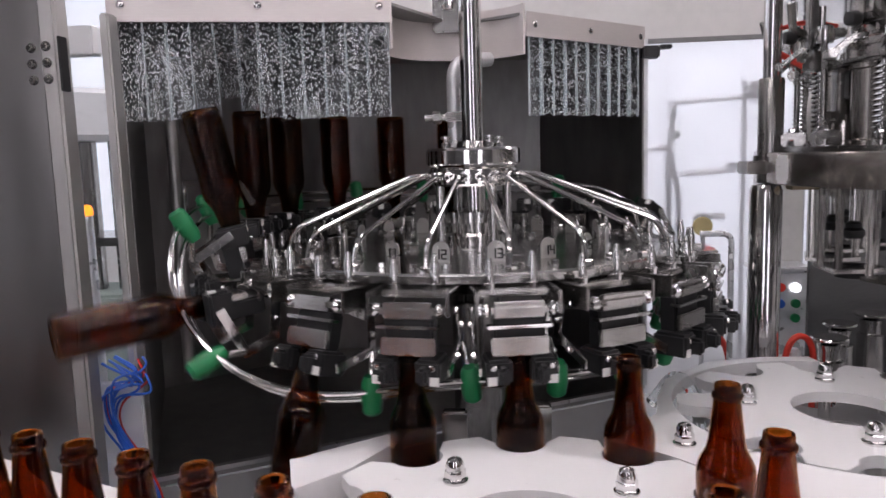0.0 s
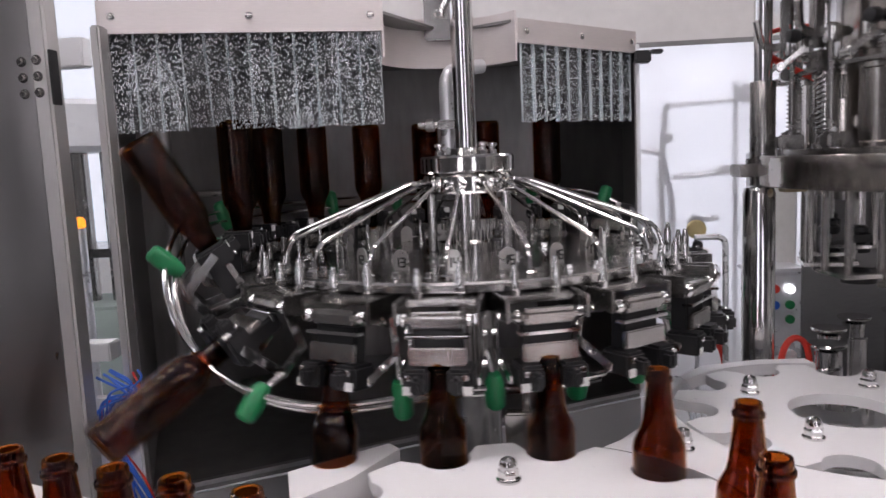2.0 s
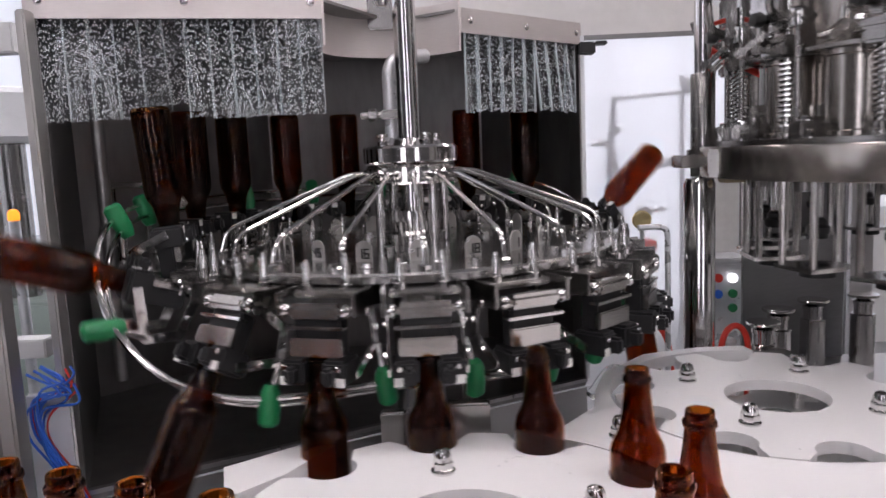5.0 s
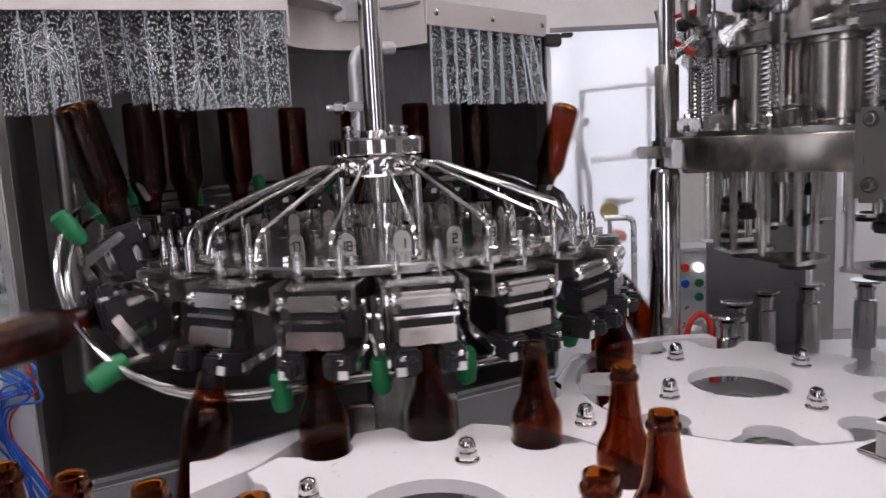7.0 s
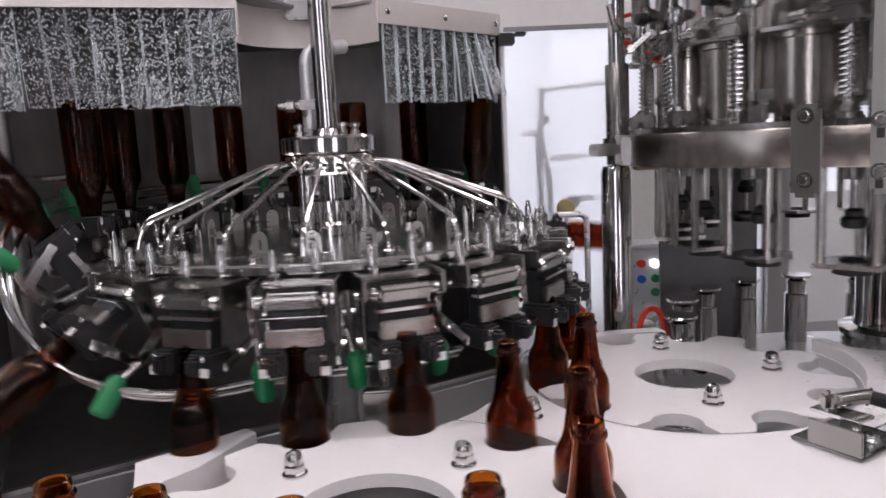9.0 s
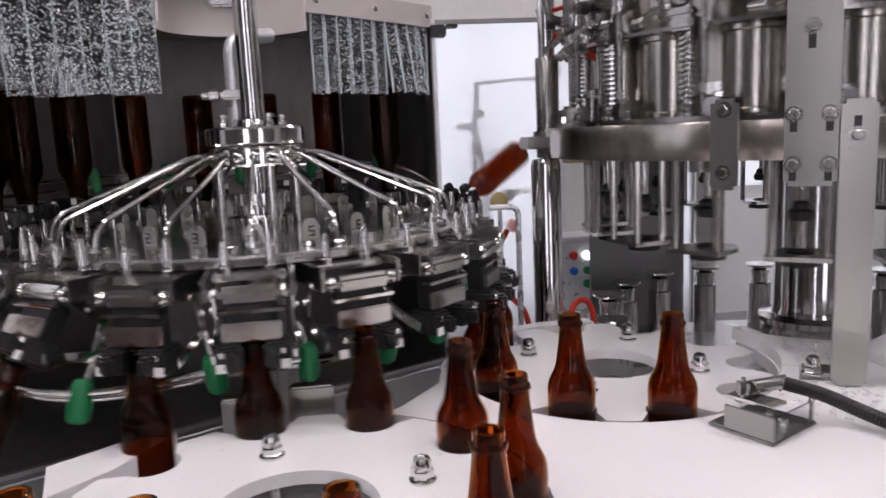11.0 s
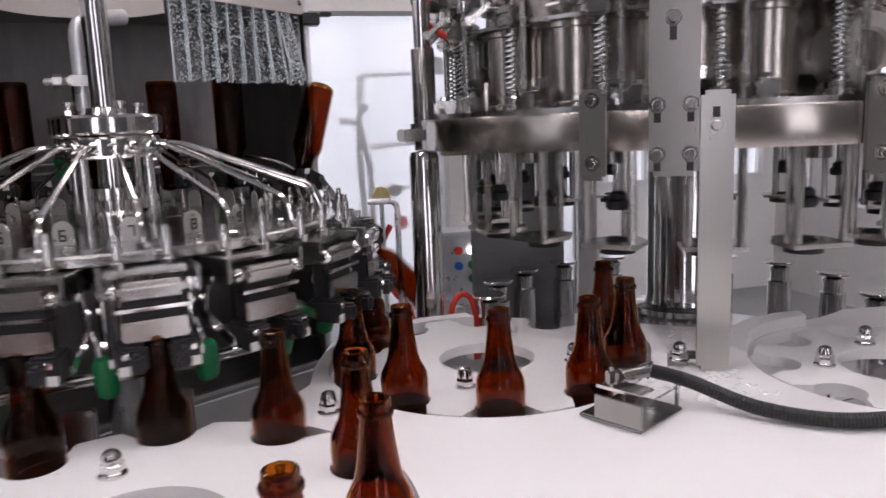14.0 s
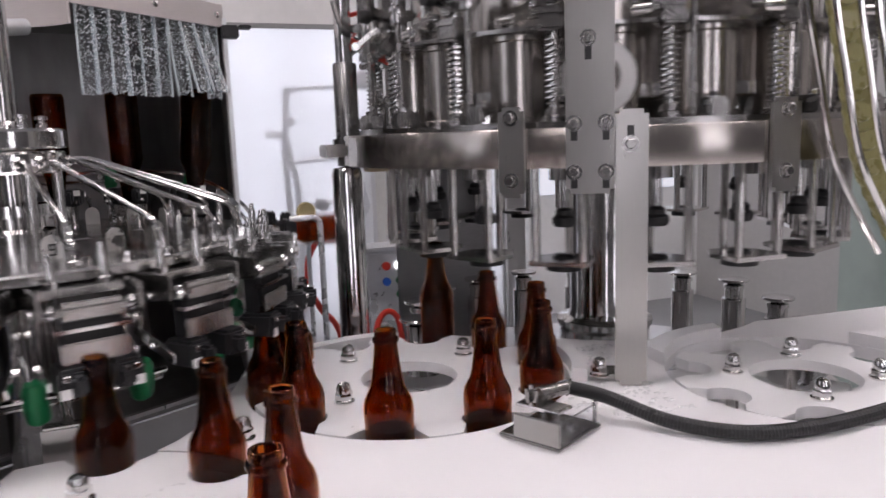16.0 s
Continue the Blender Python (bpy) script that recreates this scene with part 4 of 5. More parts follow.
part("clamp", bm, DULL, frame_f)
part("clamp_cap", boxed(PX + 0.028, PX + 0.055, PY - 0.09, PY - 0.06, 1.357, 1.366, 0.003), WHITE_NYLON, frame_f)
part("wooden_block", boxed(PX + 0.022, PX + 0.072, PY - 0.055, PY - 0.02, 1.288, 1.300, 0.002), BRASS, frame_f, "brown bearing block")
bm = bmesh.new()
merge(bm, slab([arc_xy(FILLER, 0.462, 96, 141, 36) + arc_xy(FILLER, 0.458, 141, 96, 36)], 0.80, 1.30))
# The skirt's dark reflections are put into its colour.
part("skirt", bm, SHADE_STEEL, frame_f, "sheet steel skirt, dark reflections toned into its grey")
part("centre_column", lathe([(0, 0.89), (0.092, 0.89), (0.092, 0.945), (0.086, 0.950), (0.098, 0.955), (0.098, 0.966), (0.074, 0.972), (0.070, 0.985), (0.070, 1.33), (0, 1.33)], 48, FC), POLISHED, frame_f, "polished centre column with flange")
part("base_ring", lathe([(0.10, 0.80), (0.47, 0.80), (0.47, 0.83), (0.10, 0.83)], 64, FC, True), SHEET, frame_f)

# air fittings on the left of the filler
airf = thing("air_fitting", "pneumatic valve with red hose beside the filler post", "pneumatic fitting")
bm = bmesh.new()
add_box(bm, 0.590, 0.618, 1.14, 1.17, 1.42, 1.50, 0.004)
add_box(bm, 0.560, 0.60, 1.13, 1.16, 1.405, 1.425, 0.004)
add_rod(bm, (0.572, 1.145, 1.36), (0.572, 1.145, 1.41), 0.010)
part("body", bm, DULL, airf)
bm = bmesh.new()
add_tube(bm, smooth_path([(0.530, 1.30, 1.585), (0.575, 1.25, 1.592), (0.61, 1.2, 1.575)], 6), 0.0045, 8)
part("hose", bm, RED, airf, "red air hose")
bm = bmesh.new()
add_tube(bm, smooth_path([(0.530, 1.30, 1.555), (0.565, 1.24, 1.515), (0.605, 1.17, 1.475), (0.625, 1.14, 1.45)], 6), 0.006, 8)
part("hose", bm, RED, airf, "red air hose")
part("block", boxed(0.600, 0.632, 1.12, 1.15, 1.445, 1.49, 0.003), BLACK, airf)

# ---- filler: carousel ----
filler = thing("filler_carousel", "stainless steel rotary bottle filler with eighteen spring valves", "filler", at=Matrix.Translation((FILLER.x, FILLER.y, 0)))
part("tank", lathe([(0, 1.395), (0.385, 1.395), (0.388, 1.398), (0.388, 2.25), (0, 2.25)], 96), BAND_STEEL, filler, "large brushed steel tank")
part("deck", lathe([(0.10, 1.352), (0.495, 1.352), (0.498, 1.355), (0.498, 1.366), (0.10, 1.366)], 96, None, True), DULL, filler)
part("lower_deck", lathe([(0.072, 1.334), (0.43, 1.334), (0.43, 1.3515), (0.072, 1.3515)], 72, None, True), DULL, filler, "dark steel lower deck")
part("upper_ring", lathe([(0.389, 1.497), (0.462, 1.497), (0.462, 1.503), (0.389, 1.503)], 96, None, True), DULL, filler)
part("top_ring", lathe([(0.389, 1.640), (0.50, 1.640), (0.50, 1.668), (0.389, 1.668)], 96, None, True), STEEL, filler)
part("tank_seam", lathe([(0.388, 1.40), (0.396, 1.40), (0.396, 1.418), (0.388, 1.418)], 96, None, True), POLISHED, filler)


def valve_set():
    """Named meshes of one filling valve, x outward from the filler's axis."""
    out = []

    def put(name, bm, mat, label=""):
        out.append((name, bm, mat, label))
    put("spring_rod", add_rod(bmesh.new(), (0.462, 0, 1.366), (0.462, 0, 1.60), 0.0065), POLISHED)
    bm = bmesh.new()
    pts = [(0.462 + 0.0115 * math.cos(radians(a)), 0.0115 * math.sin(radians(a)), 1.385 + 0.105 * a / (360 * 13)) for a in range(0, 360 * 13 + 1, 36)]
    add_tube(bm, pts, 0.0019, 5)
    put("spring", bm, POLISHED, "steel coil spring")
    bm = bmesh.new()
    add_lathe(bm, [(0, 1.366), (0.019, 1.366), (0.019, 1.374), (0.013, 1.376), (0.013, 1.385), (0, 1.385)], 18, Matrix.Translation((0.462, 0, 0)))
    put("spring_seat", bm, DULL)
    bm = bmesh.new()
    add_box(bm, 0.440, 0.486, -0.019, 0.019, 1.492, 1.512, 0.004)
    add_box(bm, 0.455, 0.482, -0.050, 0.016, 1.512, 1.526, 0.004)
    put("lever_block", bm, DULL)
    bm = bmesh.new()
    lever = pose(0.486, -0.040, 1.528, 0, 38, -25)
    add_box(bm, -0.014, 0.042, -0.011, 0.011, -0.004, 0.004, 0.003, lever)
    add_rod(bm, lever @ Vector((0.034, -0.013, 0)), lever @ Vector((0.034, 0.013, 0)), 0.008, 14)
    add_rod(bm, (0.474, -0.046, 1.515), (0.474, -0.046, 1.552), 0.010, 12)
    put("lever", bm, STEEL, "flat sloping steel valve lever")
    bm = bmesh.new()
    bolt_mesh(bm, Matrix.Translation((0.474, -0.028, 1.526)), 0.008, 0.008)
    put("lever_bolt", bm, POLISHED)
    put("butterfly_cap", lathe([(0, 1.535), (0.013, 1.535), (0.015, 1.545), (0.013, 1.562), (0.005, 1.566), (0, 1.566)], 14, Matrix.Translation((0.468, 0.030, 0))), POLISHED)
    put("cap_rod", add_rod(bmesh.new(), (0.468, 0.030, 1.366), (0.468, 0.030, 1.54), 0.005), DULL)
    bm = bmesh.new()
    add_box(bm, 0.452, 0.494, 0.042, 0.072, 1.366, 1.392, 0.004)
    put("clamp_block", bm, DULL)
    bm = bmesh.new()
    bolt_mesh(bm, Matrix.Translation((0.474, 0.057, 1.392)), 0.0075, 0.007)
    put("clamp_bolt", bm, POLISHED)
    bm = lathe([(0, 1.367), (0.050, 1.367), (0.050, 1.374), (0.046, 1.376), (0.046, 1.486), (0.050, 1.488), (0.050, 1.4965), (0, 1.4965)], 36, pose(0, 0, 0, 0, 0, 10) @ Matrix.Translation((0.398, 0, 0)))
    put("valve_body", bm, BODY_STEEL, "polished cylindrical valve body")
    bm = bmesh.new()
    add_box(bm, 0.43, 0.50, -0.024, 0.030, 1.545, 1.560, 0.004)
    add_tube(bm, fillet_path([(0.495, 0.02, 1.552), (0.520, 0.03, 1.560), (0.530, 0.045, 1.600)], 0.01), 0.0065, 8)
    put("trip_arm", bm, DULL, "dark trip arm")
    put("arm_knob", lathe([(0, 0), (0.010, 0), (0.0125, 0.006), (0.010, 0.018), (0, 0.02)], 14, Matrix.Translation((0.500, -0.012, 1.552)) @ pose(0, 0, 0, 0, 90, 0)), BLACK, "black knob")
    bm = bmesh.new()
    bolt_mesh(bm, pose(0, 0, 0, 0, 0, 8) @ Matrix.Translation((0.482, 0, 1.366)), 0.008, 0.012)
    put("deck_bolt", bm, POLISHED)
    put("upper_bar", boxed(0.470, 0.486, -0.010, 0.010, 1.53, 1.64, 0.003), DULL)
    for x, y in ((0.437, -0.036), (0.437, 0.036), (0.360, 0.0)):
        put("guide_rod", add_rod(bmesh.new(), (x, y, 1.150), (x, y, 1.340), 0.0065, 10), STEEL)
    put("valve_tube", add_rod(bmesh.new(), (0.398, 0, 1.232), (0.398, 0, 1.35), 0.0075, 12), POLISHED)
    put("sleeve", lathe([(0, 1.280), (0.017, 1.280), (0.017, 1.304), (0.012, 1.310), (0, 1.310)], 16, Matrix.Translation((0.425, 0.0, 0))), DULL)
    put("bell", lathe([(0, 1.206), (0.015, 1.206), (0.0185, 1.211), (0.0185, 1.220), (0.0135, 1.224), (0.0135, 1.231), (0.008, 1.236), (0, 1.236)], 18, Matrix.Translation((0.398, 0, 0))), BLACK, "black rubber sealing bell")
    bm = slab([[(0.352, -0.022), (0.385, -0.045), (0.447, -0.045), (0.447, 0.045), (0.385, 0.045), (0.352, 0.022)], circle(Vector((0.398, 0, 0)), 0.020, 16)[::-1]], 1.150, 1.157)
    put("guide_plate", bm, STEEL, "steel bottle neck guide plate")
    put("guide_cup", lathe([(0.016, 1.146), (0.0285, 1.138), (0.0285, 1.149), (0.016, 1.160)], 18, Matrix.Translation((0.398, 0, 0)), True), BLACK, "black neck guide cup")
    return out


VALVE = []
for name, bm, mat, label in valve_set():
    ob = part(name, bm, mat, filler, label)
    VALVE.append(ob)
for k in range(1, 18):
    for ob in VALVE:
        c = ob.copy()
        scene.collection.objects.link(c)
        c.parent = filler
        c.matrix_basis = pose(0, 0, 0, 0, 0, 20 * k)
# a port on the tank wall
port = lathe([(0.028, 0), (0.050, 0), (0.050, 0.046), (0.054, 0.048), (0.054, 0.060), (0.052, 0.063), (0.032, 0.064), (0.029, 0.060), (0.028, 0.01)], 32, None, True)
F_A0 = ANG_F_IN - 20 * (LEAD - ARC_R - ARC_B)
PORT_A = 261.0 - (F_A0 - 20 * 14.5 / PITCH_TIME)
bmesh.ops.transform(port, matrix=pose(0, 0, 0, 0, 0, PORT_A) @ Matrix.Translation((0.386, 0, 1.426)) @ pose(0, 0, 0, 0, 90, 0), verts=port.verts[:])
pt = part("port", port, SATIN, filler, "round polished pipe port")
# Black disc standing in for the shade inside the port.
bm = lathe([(0, 0.004), (0.0285, 0.004), (0.0285, 0.008), (0, 0.008)], 24)
bmesh.ops.transform(bm, matrix=pose(0, 0, 0, 0, 0, PORT_A) @ Matrix.Translation((0.386, 0, 1.426)) @ pose(0, 0, 0, 0, 90, 0), verts=bm.verts[:])
part("port_inside", bm, INK_HOLE_SHADE, pt)

LIFTS = []
for k in range(18):
    e = new("bottle_lift")
    e.parent = filler
    if k == 0:
        part("piston", lathe([(0, -0.26), (0.027, -0.26), (0.027, -0.048), (0.0255, -0.046), (0.0205, -0.045), (0.0205, -0.024), (0.023, -0.023), (0.023, -0.015), (0.014, -0.012), (0, -0.012)], 20), POLISHED, e)
        part("bottle_plate", lathe([(0, -0.012), (0.013, -0.012), (0.033, -0.006), (0.0345, -0.003), (0.033, 0.0), (0, 0.0)], 24), POLISHED, e, "small round bottle plate")
    else:
        for o in LIFTS[0].children:
            c = o.copy()
            scene.collection.objects.link(c)
            c.parent = e
    LIFTS.append(e)


def lift_height(n, loaded):
    if loaded:
        return BASE_Z + lift_at(n)
    return blend(n, ((0, 0.885), (0.3, 0.89), (2.1, 0.997), (10.0, 0.997), (12.0, 0.965), (14.0, 0.885), (17.9, 0.885)))


def filler_motions():
    marks = [k * 1.0 for k in range(17)]
    walk(filler, [(t, pose(FILLER.x, FILLER.y, 0, 0, 0, F_A0 - 20 * t / PITCH_TIME)) for t in marks])
    for k, e in enumerate(LIFTS):
        rows = []
        for t in [q * 0.4 for q in range(41)]:
            lead = LEAD - ARC_R - ARC_B + t / PITCH_TIME
            n = (lead - k) % 18
            z = lift_height(n, k < 12 and lead - k > -0.5)
            rows.append((t, pose(0, 0, 0, 0, 0, 20 * k) @ Matrix.Translation((R_FILLER, 0, z - 0.001))))
        walk(e, rows)


# ---- guides, sensor and hose on the table ----
g1 = thing("curved_guide", "white plastic curved bottle guide rail", "guide rail", "curved guides")
part("rail", slab([arc_xy(STAR_B, R_B + 0.036, -34, 14, 20) + arc_xy(STAR_B, R_B + 0.058, 14, -34, 20)], 1.0005, 1.020), HDPE, g1)
g2 = thing("curved_guide", "white plastic curved bottle guide rail", "guide rail", "curved guides")
part("rail", slab([arc_xy(STAR_C, R_C + 0.035, 84, 142, 24) + arc_xy(STAR_C, R_C + 0.066, 132, 82, 24)], 1.0005, 1.020, 0.004), HDPE, g2)
g3 = thing("curved_guide", "white plastic curved bottle guide rail", "guide rail", "curved guides")
part("rail", slab([arc_xy(STAR_C, R_C + 0.035, -30, 24, 24) + arc_xy(STAR_C, R_C + 0.17, 20, -30, 24)], 1.0005, 1.020, 0.004), HDPE, g3)

sens = thing("sensor_bracket", "steel bottle sensor in a clear bracket on the table", "sensor")
SM = Matrix.Translation((0.576, 0.577, 1.0)) @ pose(0, 0, 0, 0, 0, 28)
part("base_plate", boxed(-0.047, 0.047, -0.042, 0.042, 0.0005, 0.006, 0.002, SM), DULL, sens)
part("front_wall", boxed(-0.047, -0.044, -0.042, 0.020, 0.006, 0.034, 0.001, SM), DULL, sens)
part("clear_side", boxed(-0.043, 0.036, -0.042, -0.039, 0.006, 0.034, 0.001, SM), PANE, sens, "clear plastic side")
part("bridge", boxed(-0.014, 0.018, -0.020, 0.040, 0.028, 0.032, 0.001, SM), POLISHED, sens)
for x, y in ((-0.02, 0.0), (0.008, -0.02), (0.026, 0.006)):
    bm = bmesh.new()
    bolt_mesh(bm, SM @ Matrix.Translation((x, y, 0.006)), 0.006, 0.006)
    part("bolt", bm, POLISHED, sens)
for x, y in ((0.042, -0.036), (0.040, 0.036)):
    part("pillar", add_rod(bmesh.new(), SM @ Vector((x, y, 0.006)), SM @ Vector((x, y, 0.034)), 0.0035), POLISHED, sens)
bm = bmesh.new()
add_box(bm, -0.020, -0.004, 0.010, 0.026, 0.032, 0.058, 0.006, SM)
part("sensor_head", bm, DULL, sens, "polished sensor head")
part("connector", add_rod(bmesh.new(), SM @ Vector((0.004, 0.018, 0.042)), SM @ Vector((0.052, 0.006, 0.040)), 0.0088), DULL, sens)
hp = [SM @ Vector((0.050, 0.0065, 0.040)), (0.655, 0.578, 1.030), (0.700, 0.512, 1.014), (0.757, 0.456, 1.0115), (0.839, 0.434, 1.0115), (0.955, 0.436, 1.0115), (1.10, 0.452, 1.0115), (1.30, 0.47, 1.0115), (1.60, 0.43, 1.0115)]
bm = bmesh.new()
hpts = smooth_path(hp, 40)
add_tube(bm, hpts, 0.0084, 10)
for k in range(2, len(hpts) - 2, 2):
    d = (hpts[k + 1] - hpts[k - 1]).normalized()
    q = Vector((0, 0, 1)).rotation_difference(d).to_matrix().to_4x4()
    add_lathe(bm, [(0.0083, -0.0010), (0.0091, 0), (0.0083, 0.0010)], 10, Matrix.Translation(hpts[k]) @ q)
hose = thing("conduit_hose", "black ribbed conduit hose lying on the table", "hose")
part("ribbed_hose", bm, BLACK, hose)
part("end_nut", add_rod(bmesh.new(), hpts[0], hpts[3], 0.0112, 6), DULL, hose)
water = bmesh.new()
for k in range(300):
    while True:
        x, y = random.uniform(0.60, 0.95), random.uniform(0.56, 0.86)
        p = Vector((x, y, 0))
        if (p - STAR_B).length > HOLE_B + 0.01 and (p - STAR_C).length > HOLE_C + 0.03 and (p - FILLER).length > 0.33 and abs(x - 0.765) + abs(y - 0.72) < 0.24:
            break
    r = random.uniform(0.0012, 0.0036)
    add_lathe(water, [(0, 0), (r, 0), (r * 0.85, r * 0.22), (r * 0.45, r * 0.36), (0, r * 0.4)], 9, Matrix.Translation((x, y, 1.0004)) @ pose(0, 0, 0, 0, 0, random.uniform(0, 90)) @ Matrix.Diagonal((random.uniform(1, 2.2), 1, 1, 1)))
tagged(link("water_drops", water, WATER), "clear water drops scattered on the white table", "water", kind="stuff")

# ---- background: control box, hoses, pipes behind ----
ctl = thing("control_box", "grey control box with red, white and teal buttons", "control box")
part("body", boxed(0.700, 0.835, 1.84, 1.94, 0.72, 1.032, 0.006), PIPE_GREY, ctl)
part("lid", boxed(0.690, 0.845, 1.832, 1.95, 1.034, 1.044, 0.004), PANEL_WHITE, ctl)
part("support", boxed(0.735, 0.795, 1.87, 1.92, 0, 0.72, 0.004), PIPE_GREY, ctl)
for x, z, mt, nm in ((0.757, 0.990, RED, "red button"), (0.797, 0.988, WHITE_LIGHT, "lit white button"), (0.797, 0.945, GREEN, "teal button"), (0.757, 0.945, BLUE, "blue button"), (0.797, 0.905, GREEN, "teal button")):
    part("button", add_rod(bmesh.new(), (x, 1.8395, z), (x, 1.828, z), 0.012, 16), mt, ctl, nm)
wcab = thing("white_cabinet", "narrow white painted cabinet behind the control box", "cabinet")
part("body", boxed(0.765, 0.868, 1.97, 2.10, 0, 1.36, 0.005), PANEL_WHITE, wcab)
part("door", boxed(0.775, 0.858, 1.960, 1.968, 0.12, 1.34, 0.002), WHITE_NYLON, wcab, "white door panel")
h1 = thing("red_hose", "bright red air hose arching beside the post", "hose", "red hoses")
part("hose", add_tube(bmesh.new(), smooth_path([(0.545, 1.26, 0.55), (0.550, 1.25, 0.90), (0.556, 1.25, 0.962), (0.567, 1.25, 0.993), (0.584, 1.25, 1.003), (0.601, 1.25, 0.990), (0.609, 1.25, 0.955), (0.611, 1.255, 0.90), (0.615, 1.29, 0.55)], 6), 0.0062, 10), RED, h1)
part("fitting", lathe(rod_profile(0.016, 0.5, 0.968, 0.006), 16, Matrix.Translation((0.584, 1.29, 0))), PIPE_GREY, h1)
h2 = thing("red_hose", "bright red air hose hanging against the guard panel", "hose", "red hoses")
part("hose", add_tube(bmesh.new(), smooth_path([(0.545, 1.75, 1.09), (0.520, 1.75, 1.04), (0.520, 1.75, 0.97), (0.545, 1.75, 0.91), (0.60, 1.75, 0.80), (0.60, 1.75, 0.4), (0.60, 1.75, 0.005)], 8), 0.008, 10), RED, h2)
gau = thing("gauge", "round yellow-rimmed dial on the pipework", "gauge")
part("dial", add_rod(bmesh.new(), (0.512, 1.70, 1.175), (0.512, 1.685, 1.175), 0.024, 24, 0.003), YELLOW, gau)
part("stem", add_rod(bmesh.new(), (0.512, 1.69, 0.0), (0.512, 1.69, 1.155), 0.006), PIPE_GREY, gau)
pw = thing("pipework", "thin pale steel pipes and valves behind the guard", "pipework")
for pts, r in (([(0.62, 2.50, 1.53), (0.90, 2.50, 1.545)], 0.008), ([(0.62, 2.50, 1.53), (0.60, 2.50, 1.30), (0.62, 2.50, 0.7)], 0.012), ([(0.54, 2.50, 1.375), (0.605, 2.50, 1.375), (0.64, 2.50, 1.2), (0.64, 2.50, 0.7)], 0.012),
               ([(0.65, 2.50, 1.28), (0.82, 2.50, 1.29)], 0.010), ([(0.69, 2.50, 1.12), (0.80, 2.50, 1.13)], 0.010), ([(0.86, 2.50, 1.6), (0.86, 2.50, 0.6)], 0.009)):
    part("pipe", add_tube(bmesh.new(), fillet_path(pts, 0.03, 4), r, 8), PIPE_GREY, pw)
for x, z, r, mt in ((0.895, 1.56, 0.034, PIPE_GREY), (0.72, 1.12, 0.022, DULL), (0.74, 1.0, 0.024, RED), (0.62, 1.42, 0.018, PIPE_GREY), (0.82, 1.30, 0.02, PIPE_GREY)):
    part("valve_wheel", add_rod(bmesh.new(), (x, 2.46, z), (x, 2.52, z), r, 18, 0.004), mt, pw)
drain = thing("drain_pipe", "clear bent tube and steel pipe between rinser and table", "pipe")
part("pipe", add_tube(bmesh.new(), fillet_path([(0.405, 1.30, 1.20), (0.465, 1.30, 1.20), (0.465, 1.30, 0.0)], 0.02, 6), 0.006, 12), PIPE_GREY, drain)
part("tube", add_tube(bmesh.new(), smooth_path([(0.255, 1.02, 0.95), (0.29, 1.0, 1.0), (0.315, 0.97, 0.97), (0.32, 0.95, 0.88)], 8), 0.010, 10), PANE, drain)

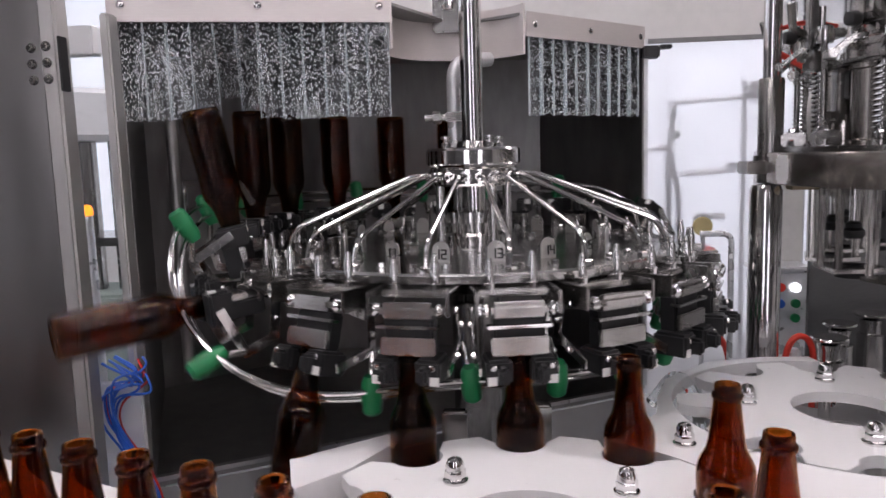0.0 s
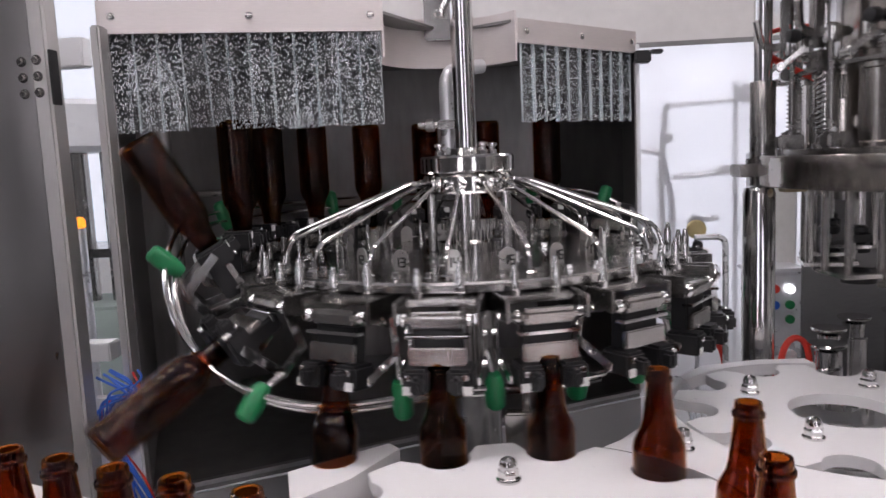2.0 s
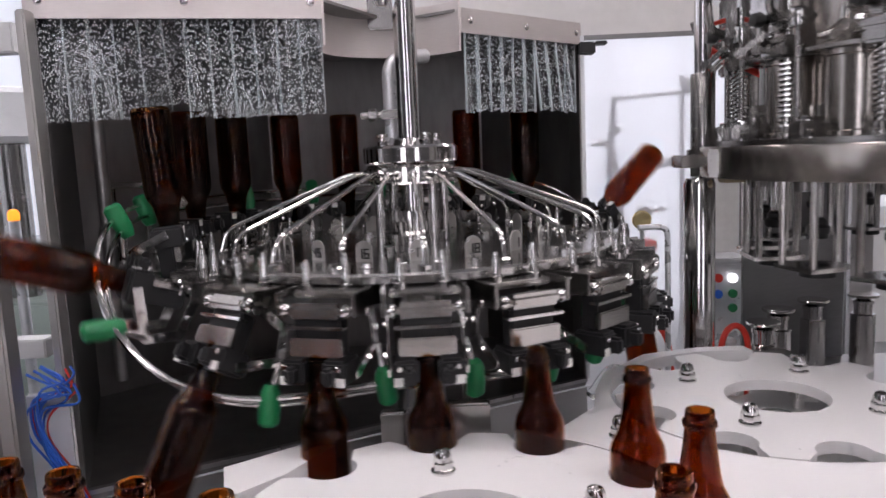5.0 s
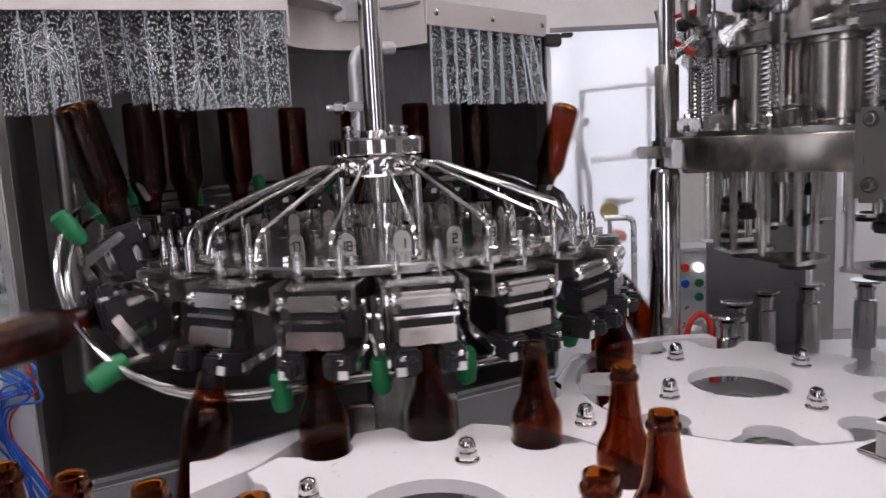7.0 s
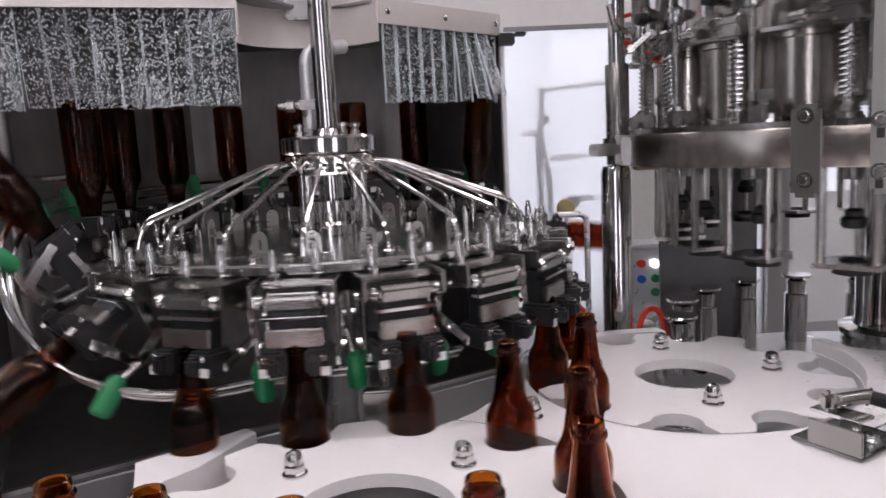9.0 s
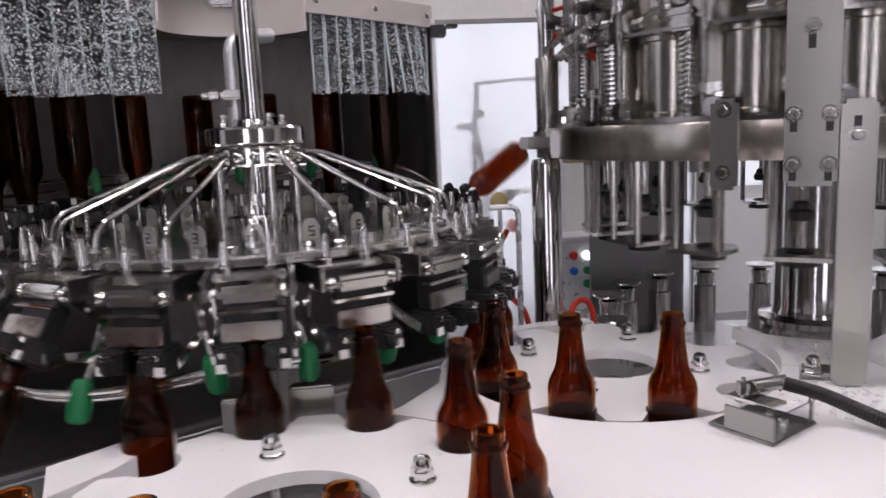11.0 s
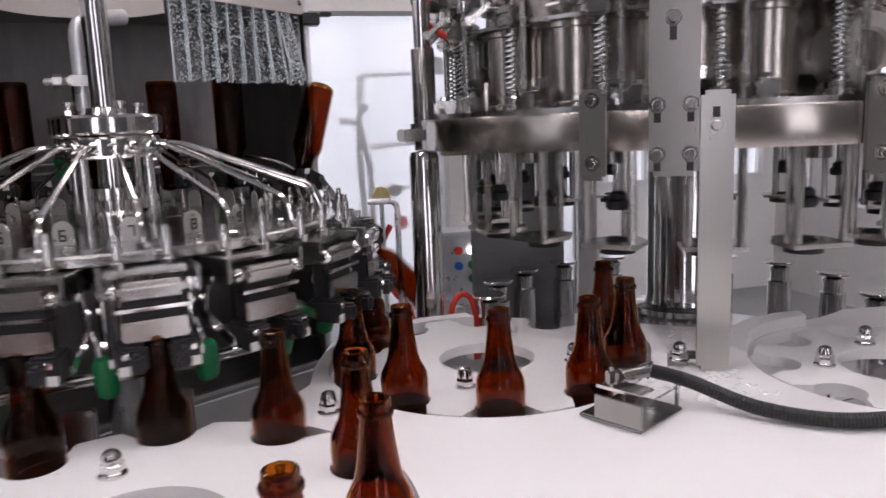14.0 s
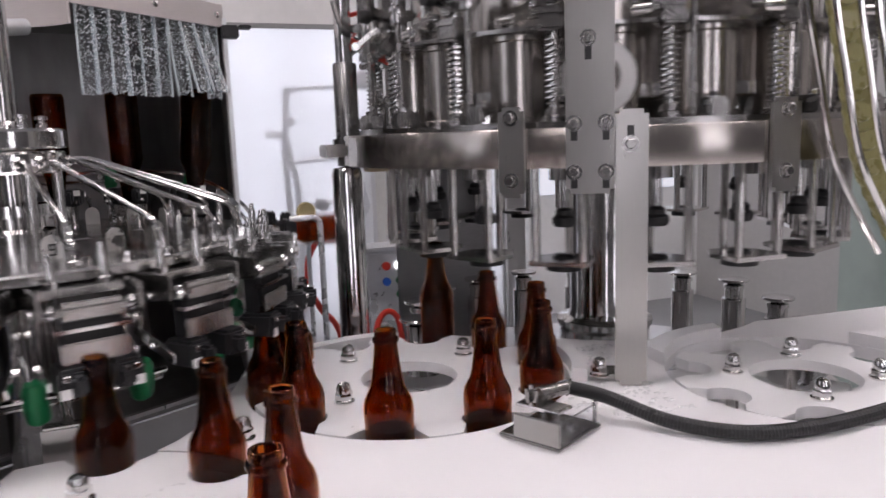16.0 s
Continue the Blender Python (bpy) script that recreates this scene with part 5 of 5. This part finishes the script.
# blue cables beside the cabinet
cab2 = thing("cable_bundle", "tangled blue and red pneumatic tubes beside the cabinet", "cables")
rng = random.Random(5)
for k in range(10):
    x, y = -0.582 + rng.uniform(-0.016, 0.012), 0.885 + rng.uniform(-0.01, 0.012)
    top = 1.06 + rng.uniform(-0.02, 0.02)
    pts = [(x + rng.uniform(-0.02, 0.03), y, top), (x + 0.03 + rng.uniform(-0.02, 0.01), y - 0.006, top - 0.025 + rng.uniform(-0.01, 0.012)), (x - 0.022, y, top - 0.05 + rng.uniform(-0.01, 0.01)),
           (x - 0.026, y, top - 0.10), (x - 0.005 + rng.uniform(0, 0.02), y, top - 0.16), (x + 0.02 + rng.uniform(-0.01, 0.02), y, top - 0.24), (x + 0.03, y, top - 0.36)]
    part("tube", add_tube(bmesh.new(), smooth_path(pts, 6), 0.0021, 6), RED if k in (4, 8) else BLUE, cab2)
part("trunking", boxed(-0.632, -0.560, 0.895, 0.903, 0.70, 1.03, 0.004), PANEL_WHITE, cab2)
ylamp = thing("signal_lamp", "amber signal lamp on a steel stem", "signal lamp")
part("lens", lathe([(0, 0), (0.013, 0), (0.013, 0.016), (0.008, 0.024), (0, 0.026)], 18, Matrix.Translation((-0.98, 1.5, 1.255))), AMBER_LIGHT, ylamp)
part("stem", add_rod(bmesh.new(), (-0.98, 1.5, 0.0), (-0.98, 1.5, 1.254), 0.012), PIPE_GREY, ylamp)

# cap chute and far machine at the outfeed side
chute = thing("cap_chute", "steel rod cap chute filled with olive caps", "cap chute")
cpts = [Vector((0.955, 0.55, 2.10)), Vector((0.962, 0.55, 1.70)), Vector((0.98, 0.55, 1.52)), Vector((1.006, 0.55, 1.416)), Vector((1.034, 0.55, 1.316)), Vector((1.072, 0.55, 1.25)), Vector((1.13, 0.55, 1.17))]
for dx, dy in ((-0.035, -0.02), (0.035, -0.02), (-0.035, 0.02), (0.035, 0.02), (0.0, -0.024)):
    part("rod", add_tube(bmesh.new(), [p + Vector((dx, dy, 0)) for p in smooth_path(cpts, 6)], 0.0045, 8), POLISHED, chute)
cp = smooth_path(cpts, 8)
for k in range(len(cp) - 1):
    bm = bmesh.new()
    add_lathe(bm, [(0, -0.004), (0.026, -0.004), (0.028, 0.0), (0.026, 0.004), (0, 0.005)], 14, Matrix.Translation(cp[k]) @ pose(0, 0, 0, 70 + 9 * (k % 3), 15 * (k % 2), 0))
    part("cap", bm, OLIVE, chute)
far = thing("green_machine", "green painted machine cabinet standing further back", "machine")
part("body", boxed(3.16, 3.9, 1.9, 2.4, 0, 1.16, 0.02), GREEN_WALL, far)
part("top", boxed(3.11, 3.95, 1.85, 2.45, 1.162, 1.20, 0.01), PIPE_GREY, far)


def motions():
    rinser_motions()
    filler_motions()
    line_motions()


motions()
